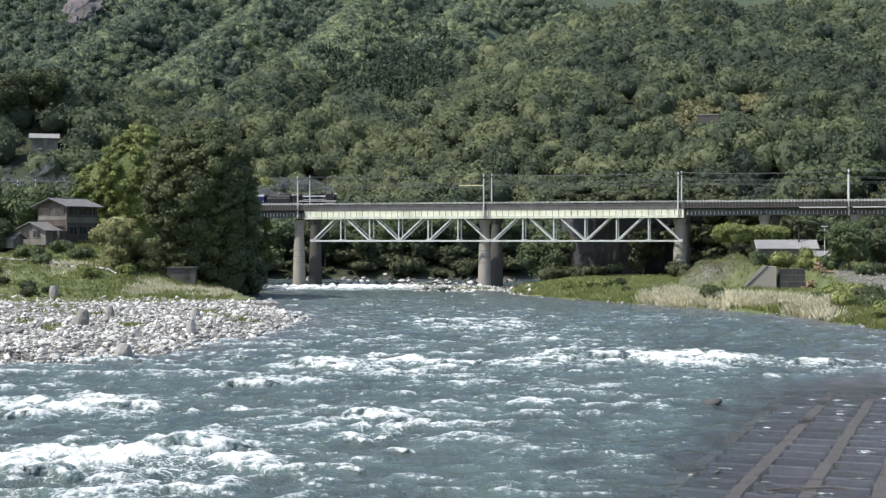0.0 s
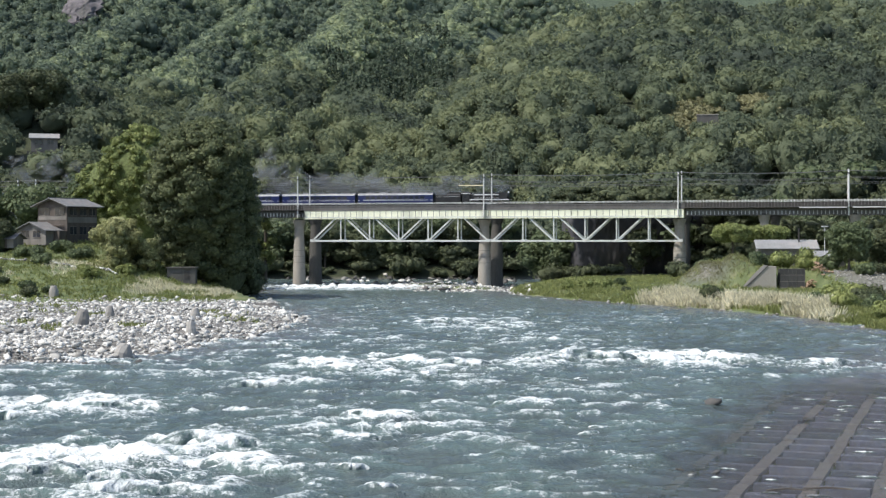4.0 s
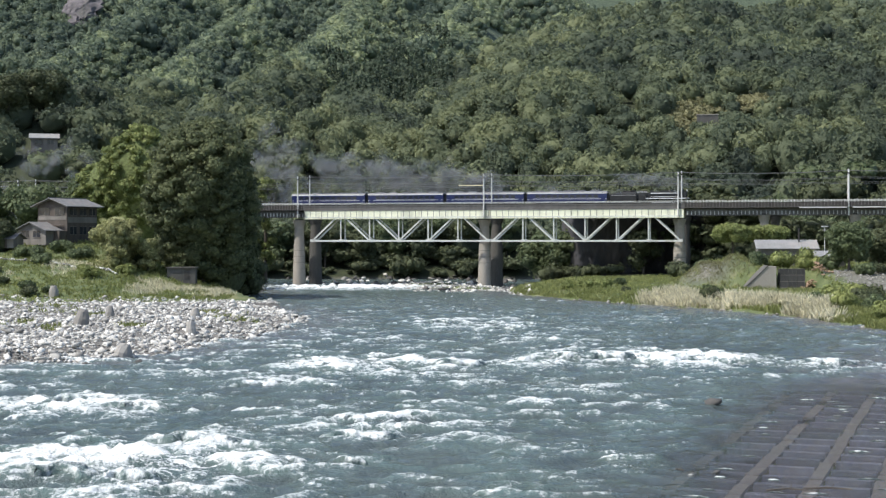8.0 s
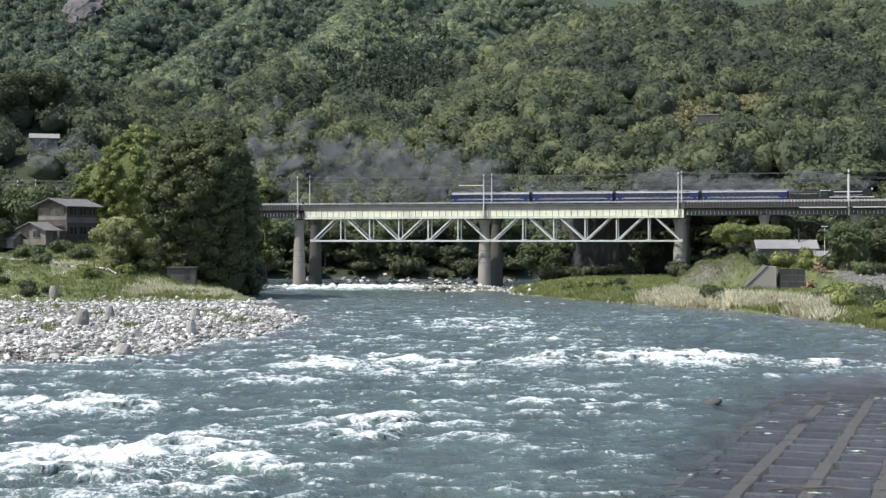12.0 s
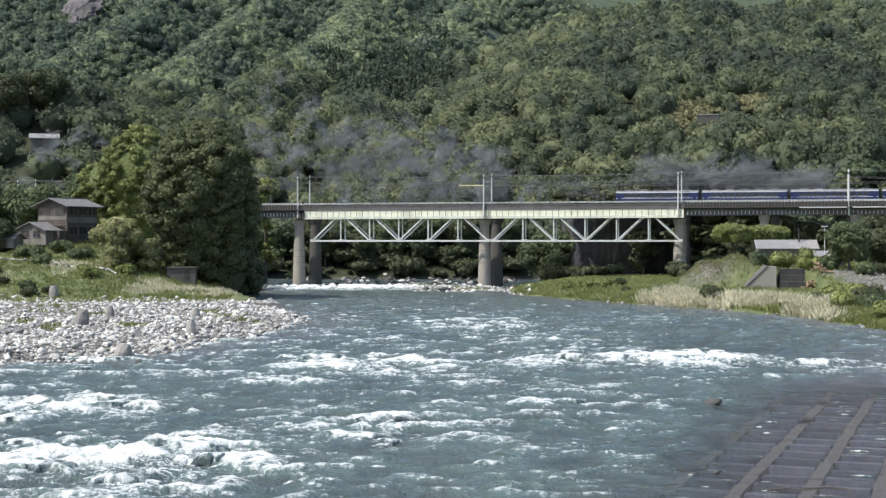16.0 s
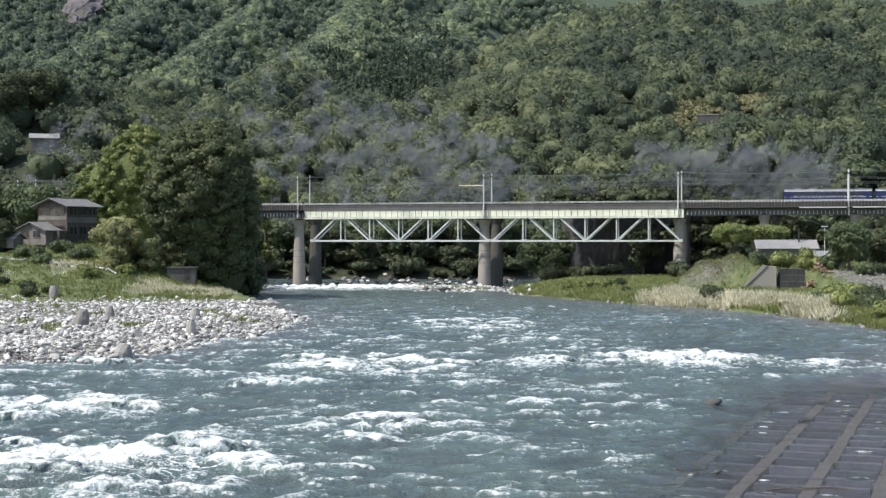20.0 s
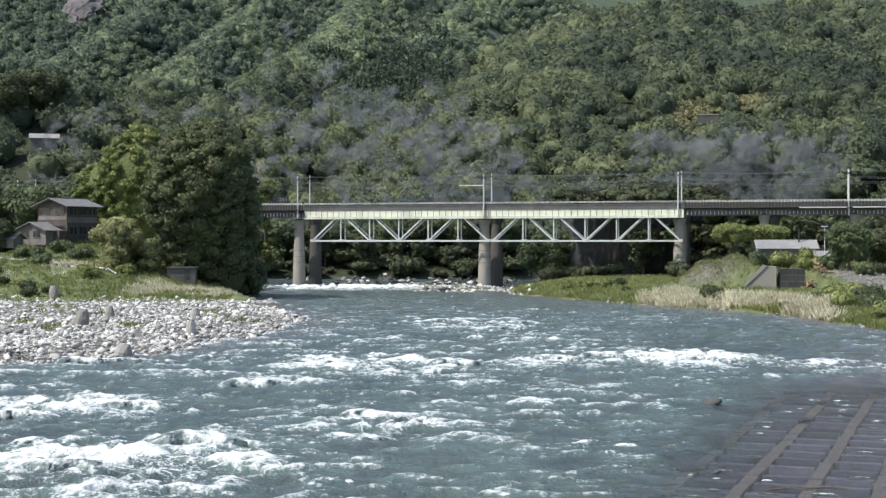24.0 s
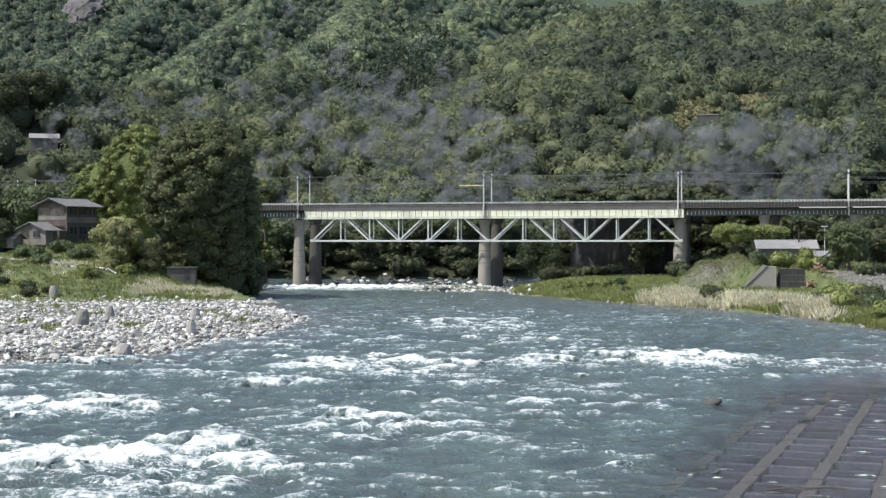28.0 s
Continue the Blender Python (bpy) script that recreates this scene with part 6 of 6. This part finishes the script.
def locomotive():
    t = thing("steam_locomotive", pose(0, 0, 0), "black steam locomotive with bright handrails pulling blue coaches", "locomotive")
    part("frame", boxed(7.2, 19.6, -0.55, 0.55, 0.7, 1.25), "black_iron", t)
    part("boiler", lathed([(0.88, 10.2), (0.88, 17.6), (0.86, 18.9), (0.8, 19.1)], 24, (0, 0, 2.6), "x"), "black_iron", t, smooth=False)
    part("firebox", boxed(9.0, 11.2, -0.85, 0.85, 1.3, 3.1), "black_iron", t)
    part("smokebox_door", lathed([(0.72, 19.1), (0.6, 19.25), (0.15, 19.32)], 24, (0, 0, 2.6), "x"), "black_iron", t)
    part("chimney", lathed([(0.34, 3.3), (0.26, 3.5), (0.27, 3.95), (0.33, 4.0)], 16, (18.2, 0, 0)), "black_iron", t)
    part("steam_dome", lathed([(0.5, 3.2), (0.48, 3.6), (0.36, 3.85), (0.1, 3.92)], 16, (15.0, 0, 0)), "black_iron", t)
    part("sand_dome", boxed(12.6, 15.9, -0.42, 0.42, 3.3, 3.72), "black_iron", t)
    cab = part("cab", ring_body(bmesh.new(), 7.4, 9.3, [(-1.35, 1.25), (1.35, 1.25), (1.35, 3.35), (0.9, 3.75), (-0.9, 3.75), (-1.35, 3.35)]), "black_iron", t)
    for s in (-1, 1):
        part("cab_window", boxed(7.8, 8.8, s * 1.36 - 0.015, s * 1.36 + 0.015, 2.3, 3.0), "window_dark", cab)
        part("running_board", boxed(9.3, 19.7, s * 1.05 - 0.3, s * 1.05 + 0.3, 1.72, 1.8), "black_iron", t)
        # the sun's highlight along the boiler is built as thick white bars
        part("running_board_edge", boxed(9.3, 19.7, s * 1.36 - 0.02, s * 1.36 + 0.02, 1.68, 1.86), "silver", t, "running board edge, thick and white for its highlight")
        part("handrail", beam(bmesh.new(), (10.4, s * 0.98, 3.05), (18.6, s * 0.98, 3.05), 0.09, 0.17), "silver", t, "boiler handrail, thick and white for its highlight")
        part("smoke_deflector", boxed(16.9, 19.0, s * 1.3 - 0.03, s * 1.3 + 0.03, 1.85, 3.55), "black_iron", t)
        part("cylinder", lathed([(0.42, 17.2), (0.42, 18.7)], 16, (0, s * 1.05, 0.95), "x"), "black_iron", t)
        part("pipe", beam(bmesh.new(), (10.4, s * 0.95, 2.2), (17.4, s * 0.95, 2.2), 0.08, 0.08), "silver", t)
        part("cab_roof_edge", boxed(7.2, 9.6, s * 1.38 - 0.05, s * 1.38 + 0.05, 3.3, 3.42), "silver", t)
        part("coupling_rod", boxed(10.6, 16.0, s * 1.0 - 0.05, s * 1.0 + 0.05, 0.75, 0.9), "silver", t)
    part("buffer_beam", boxed(19.5, 19.8, -1.35, 1.35, 0.75, 1.35), "black_iron", t)
    part("headlight", lathed([(0.2, 19.0), (0.22, 19.35)], 14, (0, 0, 3.65), "x"), "silver", t)
    for x in (11.0, 13.0, 15.0):
        ax = new("driving_wheelset", None)
        ax.parent = t
        ax.matrix_basis = pose(x, 0, 0.87)
        DRIVERS.append((ax, x, 0.87, 0.87))
        for v in (-0.55, 0.55):
            part("wheel", lathed([(0.87, -0.07), (0.87, 0.07)], 24, (0, v, 0), "y"), "dark_steel", ax)
    for x in (9.2, 17.2, 18.9):
        for v in (-0.55, 0.55):
            part("wheel", lathed([(0.43, -0.06), (0.43, 0.06)], 18, (x, v, 0.43), "y"), "dark_steel", t)
    return t


def tender():
    t = thing("locomotive_tender", pose(0, 0, 0), "black coal tender coupled behind the locomotive", "tender")
    part("tank", ring_body(bmesh.new(), 0.3, 6.9, [(-1.35, 0.95), (1.35, 0.95), (1.35, 2.95), (-1.35, 2.95)]), "black_iron", t)
    part("coal_bunker", ring_body(bmesh.new(), 3.2, 6.8, [(-1.3, 2.95), (1.3, 2.95), (1.15, 3.4), (-1.15, 3.4)]), "black_iron", t)
    rng = np.random.default_rng(3)
    bm = bmesh.new()
    for _ in range(60):
        m = pose(rng.uniform(3.4, 6.6), rng.uniform(-1, 1), 3.4 + rng.uniform(0, 0.25), *rng.uniform(0, 360, 3))
        bmesh.ops.create_icosphere(bm, subdivisions=1, radius=float(rng.uniform(0.12, 0.25)), matrix=m)
    part("coal", bm, "coal", t)
    for s in (-1, 1):
        part("handrail", beam(bmesh.new(), (0.5, s * 1.4, 2.6), (6.7, s * 1.4, 2.6), 0.04, 0.05), "silver", t)
    bogie(t, 1.9)
    bogie(t, 5.4)
    return t


DRIVERS = []
LOCO, TENDER = locomotive(), tender()


def train_q(t):
    return float(np.interp(t, [r[0] for r in TRAIN_ROWS], [r[1] for r in TRAIN_ROWS]))


# ---- smoke ----
PUFFS = []


def smoke_meshes():
    """Puffs of thin overlapping round veils, dense in the middle and thinning out to the rim."""
    out = []
    arms, rings = 9, (0.0, 0.35, 0.7, 1.0)
    for i in range(8):
        rng = np.random.default_rng(700 + i)
        n = 12
        c = rng.normal(size=(n, 3)) * ((2.2, 1.2, 0.75) if i < 5 else (1.5, 0.9, 0.55))
        d1 = rng.normal(size=(n, 3))
        d1 /= np.linalg.norm(d1, axis=1)[:, None]
        d2 = np.cross(d1, rng.normal(size=(n, 3)))
        d2 /= np.linalg.norm(d2, axis=1)[:, None]
        size = rng.uniform(1.5, 2.6, n)[:, None] * (1.0 if i < 5 else 0.75)
        squash = np.array((1.25, 1.0, 0.8))
        rows = [c]
        for q in rings[1:]:
            for a in np.arange(arms) * 2 * math.pi / arms:
                rows.append(c + (d1 * math.cos(a) + d2 * math.sin(a)) * size * q * squash * (1 + 0.2 * math.sin(2 * a + i) + 0.12 * math.sin(3 * a + 2 * i)))
        k = len(rows)
        v = np.stack(rows, 1).reshape(-1, 3)
        tris = [(0, 1 + j, 1 + (j + 1) % arms) for j in range(arms)]
        for r in range(len(rings) - 2):
            for j in range(arms):
                p, q = 1 + r * arms + j, 1 + r * arms + (j + 1) % arms
                tris += [(p, p + arms, q + arms), (p, q + arms, q)]
        f = (np.array(tris)[None] + k * np.arange(n)[:, None, None]).reshape(-1, 3)
        me = mesh_np("smoke_puff", v, f, "smoke", True)
        fade = np.array([1.0] + [(1 - q * q) ** 2 for q in rings[1:] for _ in range(arms)], np.float32)
        me.attributes.new("fade", "FLOAT", "POINT").data.foreach_set("value", np.tile(fade, n))
        e0 = len(me.edges)
        me.edges.add(n - 1)
        for j in range(n - 1):
            me.edges[e0 + j].vertices = (k * j + 1, k * j + k + 1)
        me.update()
        out.append(me)
    return out


CHIMNEY = 18.2
# bursts of the chimney: the stretch of track over which it smokes, how many puffs, how fast the smoke rises
BURSTS = ((-236, -196, 16, 0.7), (-190, -152, 24, 0.8), (-151, -137, 26, 1.75), (-132, -112, 40, 1.25), (-112, -90, 50, 1.1), (-90, -80, 22, 0.85), (-78, -46, 8, 0.3), (-43, -24, 42, 0.8), (-24, 1, 68, 0.95))


def smoke():
    """Each puff rolls along behind the coaches until its stretch of track is reached, then stays, rises and drifts."""
    rng = np.random.default_rng(77)
    meshes = smoke_meshes()
    for q0, q1, count, lift in BURSTS:
        for k in range(count):
            ob = new("smoke_puff", meshes[int(rng.integers(0, 8))])
            tagged(ob, "drifting puff of dark grey coal smoke", "smoke", "smoke puffs")
            PUFFS.append((ob, q0 + (q1 - q0) * (k + rng.uniform(0, 1)) / count, CHIMNEY - rng.uniform(6, 34), lift, rng.uniform(-1, 1, 8)))
    for k in range(7):
        ob = new("smoke_puff", meshes[5 + k % 3])
        tagged(ob, "small puff of dark smoke at the locomotive's chimney", "smoke", "smoke puffs")
        PLUME.append((ob, CHIMNEY - 0.6 - 2.4 * k, 4.8 + 0.9 * math.sqrt(k), rng.uniform(-1, 1, 4)))


def puff_place(q, trail, lift, r, t):
    """Where on the bridge a puff is at t seconds."""
    ride = train_q(t) + trail
    stay = float(np.interp(q - trail, [v[1] for v in TRAIN_ROWS], [v[0] for v in TRAIN_ROWS]))
    if q - trail < TRAIN_ROWS[0][1]:
        stay = (q - trail - TRAIN_ROWS[0][1]) / 11.6
    a = max(0.0, t - stay)
    up = 1.6 + 0.6 * r[0]
    high = (2.0 + 1.6 * r[1]) * (1 - math.exp(-a / 1.2)) + lift * (0.6 + 0.85 * r[2]) * a ** 0.92
    along = q + a * (0.15 + 0.55 * r[3]) if a > 0 else ride
    back = TRAIN_V + 3.0 + 0.8 * r[4] + a * (0.6 + 0.6 * r[5])
    return BR @ pose(along, back, RAIL + up + high, 9 * r[6] * min(a, 5), 10 * r[7] * min(a, 6), 12 * r[3] * min(a, 8))


PLUME = []
smoke()


# ---- moving white water ----
CRESTS, FLECKS = [], []


def foam_mesh(seed, length, depth, lift, nu, nv, skirt=1.1):
    """A ragged breaking crest: one lumpy lens of white water."""
    rng = np.random.default_rng(seed)
    u, v = np.meshgrid(np.linspace(-1, 1, nu), np.linspace(-1, 1, nv))
    rag = 0.45 + 0.9 * vnoise(u * 6 + seed, np.sign(v) * 3.0 + v * 0.4, seed)
    half = (1 - u * u) ** 0.7 * rag
    x = u * length / 2 + rng.normal(size=u.shape) * length * 0.012
    y = v * depth * half + rng.uniform(-0.4, 0.4) * u * u * depth * 2 + 0.5 * depth * (vnoise(u * 3, v * 0 + 1, seed + 3) - 0.5)
    z = lift * (1 - u * u) * (1 - v * v) * (0.3 + 1.1 * vnoise(u * 5 + 9, v * 2.5, seed + 5)) - skirt * np.maximum(np.abs(u), np.abs(v)) ** 4
    z += rng.normal(size=u.shape) * lift * 0.05
    me = mesh_np("foam_crest", np.stack([x, y, z], -1).reshape(-1, 3), grid_faces(nu, nv), "water", True)
    a = me.attributes.new("foam", "FLOAT", "POINT")
    g = (1 - np.maximum(np.abs(u), np.abs(v)) ** 4) * (0.32 + 0.6 * vnoise(u * 4 + 3, v * 2, seed + 8))
    a.data.foreach_set("value", g.astype(np.float32).ravel())
    return me


def white_water():
    rng = np.random.default_rng(29)
    big = [foam_mesh(800 + i, 3.6 + 1.1 * i, 1.0 + 0.15 * i, 0.18, 44, 14) for i in range(5)]
    small = [foam_mesh(820 + i, 2.2, 0.4, 0.1, 26, 9, 0.5) for i in range(5)]
    count = 0
    while count < 60:
        x, y = float(rng.uniform(-34, 36)), float(rng.uniform(58, 215))
        if abs(x) > 0.33 * y or float(rapid_at(np.array(x), np.array(y))) < rng.uniform(0.3, 0.95):
            continue
        ob = new("foam_crest", big[count % 5])
        tagged(ob, "breaking white wave crest in the rapids", "wave", "wave crests")
        CRESTS.append((ob, x, y, rng.uniform(-1, 1, 6)))
        count += 1
    for i in range(70):
        y = float(rng.uniform(70, 300))
        x = float(rng.uniform(-0.26, 0.12) * y)
        ob = new("foam_fleck", small[i % 5])
        tagged(ob, "small white fleck of foam drifting downstream", "wave", "foam flecks")
        FLECKS.append((ob, x, y, rng.uniform(-1, 1, 6)))


def mat_ripples():
    rng = np.random.default_rng(66)
    meshes = [foam_mesh(860 + i, 0.7 + 0.3 * i, 0.07, 0.05, 16, 6, 0.06) for i in range(4)]
    for i in range(120):
        c, r = int(rng.integers(0, 8)), int(rng.integers(-2, 18))
        p = pose(9.2, 63, 0, 0, 0, -20.7) @ Vector((c * 3.13 + 1.57 + rng.uniform(-0.8, 0.8), r * 2.8 - 1.2, 0))
        ob = new("foam_fleck", meshes[i % 4])
        tagged(ob, "small white ripple breaking over a block edge", "wave", "ripples over the block mat")
        RIPPLES.append((ob, p.x, p.y, rng.uniform(-1, 1, 6)))


RIPPLES = []
mat_ripples()


def crest_pose(x, y, r, t):
    """A standing wave: it surges to and fro and rises and sinks on its spot."""
    w = 1.5 + 0.5 * r[0]
    px = x + 0.5 * math.sin(w * 0.7 * t + 3 * r[1]) + 0.25 * math.sin(2.3 * t + 5 * r[2])
    py = y + 0.9 * math.sin(w * t + 3 * r[3])
    pz = float(water_height(np.array(x), np.array(y))[0]) + 0.05 + 0.16 * math.sin(w * t + 6 * r[4])
    return pose(px, py, pz, 4 * math.sin(w * t + r[5]), 4 * r[1], 14 * r[2] + 10 * math.sin(0.8 * t + r[3]))


def fleck_pose(x, y, r, t):
    """Foam carried downstream by the current."""
    v = 2.6 + 0.7 * r[0]
    py = y - v * t
    px = x - 0.045 * v * t + 0.5 * math.sin(0.7 * t + 3 * r[1])
    pz = float(water_height(np.array(px), np.array(py))[0]) + 0.06
    return pose(px, py, pz, 0, 0, 20 * r[2] + 15 * math.sin(0.5 * t + r[3]))


white_water()


def motions():
    for i, ob in enumerate(COACHES):
        walk(ob, [(t, BR @ pose(q - 21.1 * (i + 1) + 0.1, TRAIN_V, RAIL)) for t, q in TRAIN_ROWS])
    walk(TENDER, [(t, BR @ pose(q, TRAIN_V, RAIL)) for t, q in TRAIN_ROWS])
    walk(LOCO, [(t, BR @ pose(q, TRAIN_V, RAIL)) for t, q in TRAIN_ROWS])
    for ax, x, z, r in DRIVERS:
        rows = []
        for k in range(0, 281):
            t = k / 10
            rows.append((t, pose(x, 0, z, 0, math.degrees((train_q(t) - TRAIN_ROWS[0][1]) / r), 0)))
        walk(ax, rows)
    for ob, q, trail, lift, r in PUFFS:
        walk(ob, [(float(t), puff_place(q, trail, lift, r, float(t))) for t in np.arange(0, 28.01, 0.5)])
    for ob, ahead, up, r in PLUME:
        walk(ob, [(t, BR @ pose(train_q(t) + ahead + 0.3 * math.sin(2.1 * t + 3 * r[0]), TRAIN_V + 0.3 * r[1], RAIL + up + 0.3 * math.sin(1.7 * t + 3 * r[2]), 0, 0, 30 * math.sin(0.9 * t + r[3]))) for t in np.arange(0, 28.01, 0.5)])
    for ob, x, y, r in CRESTS:
        walk(ob, [(t, crest_pose(x, y, r, t)) for t in np.arange(0, 28.01, 0.7)])
    for ob, x, y, r in RIPPLES:
        walk(ob, [(t, pose(x + 0.25 * math.sin(1.3 * t + 3 * r[0]), y + 0.2 * math.sin(1.7 * t + 3 * r[1]), -0.02 + 0.07 * math.sin((1.5 + r[2] * 0.5) * t + 3 * r[3]), 0, 0, -20 + 8 * r[4])) for t in np.arange(0, 28.01, 0.7)])
    for ob, x, y, r in FLECKS:
        walk(ob, [(t, fleck_pose(x, y, r, t)) for t in np.arange(0, 28.01, 1.0)])


motions()
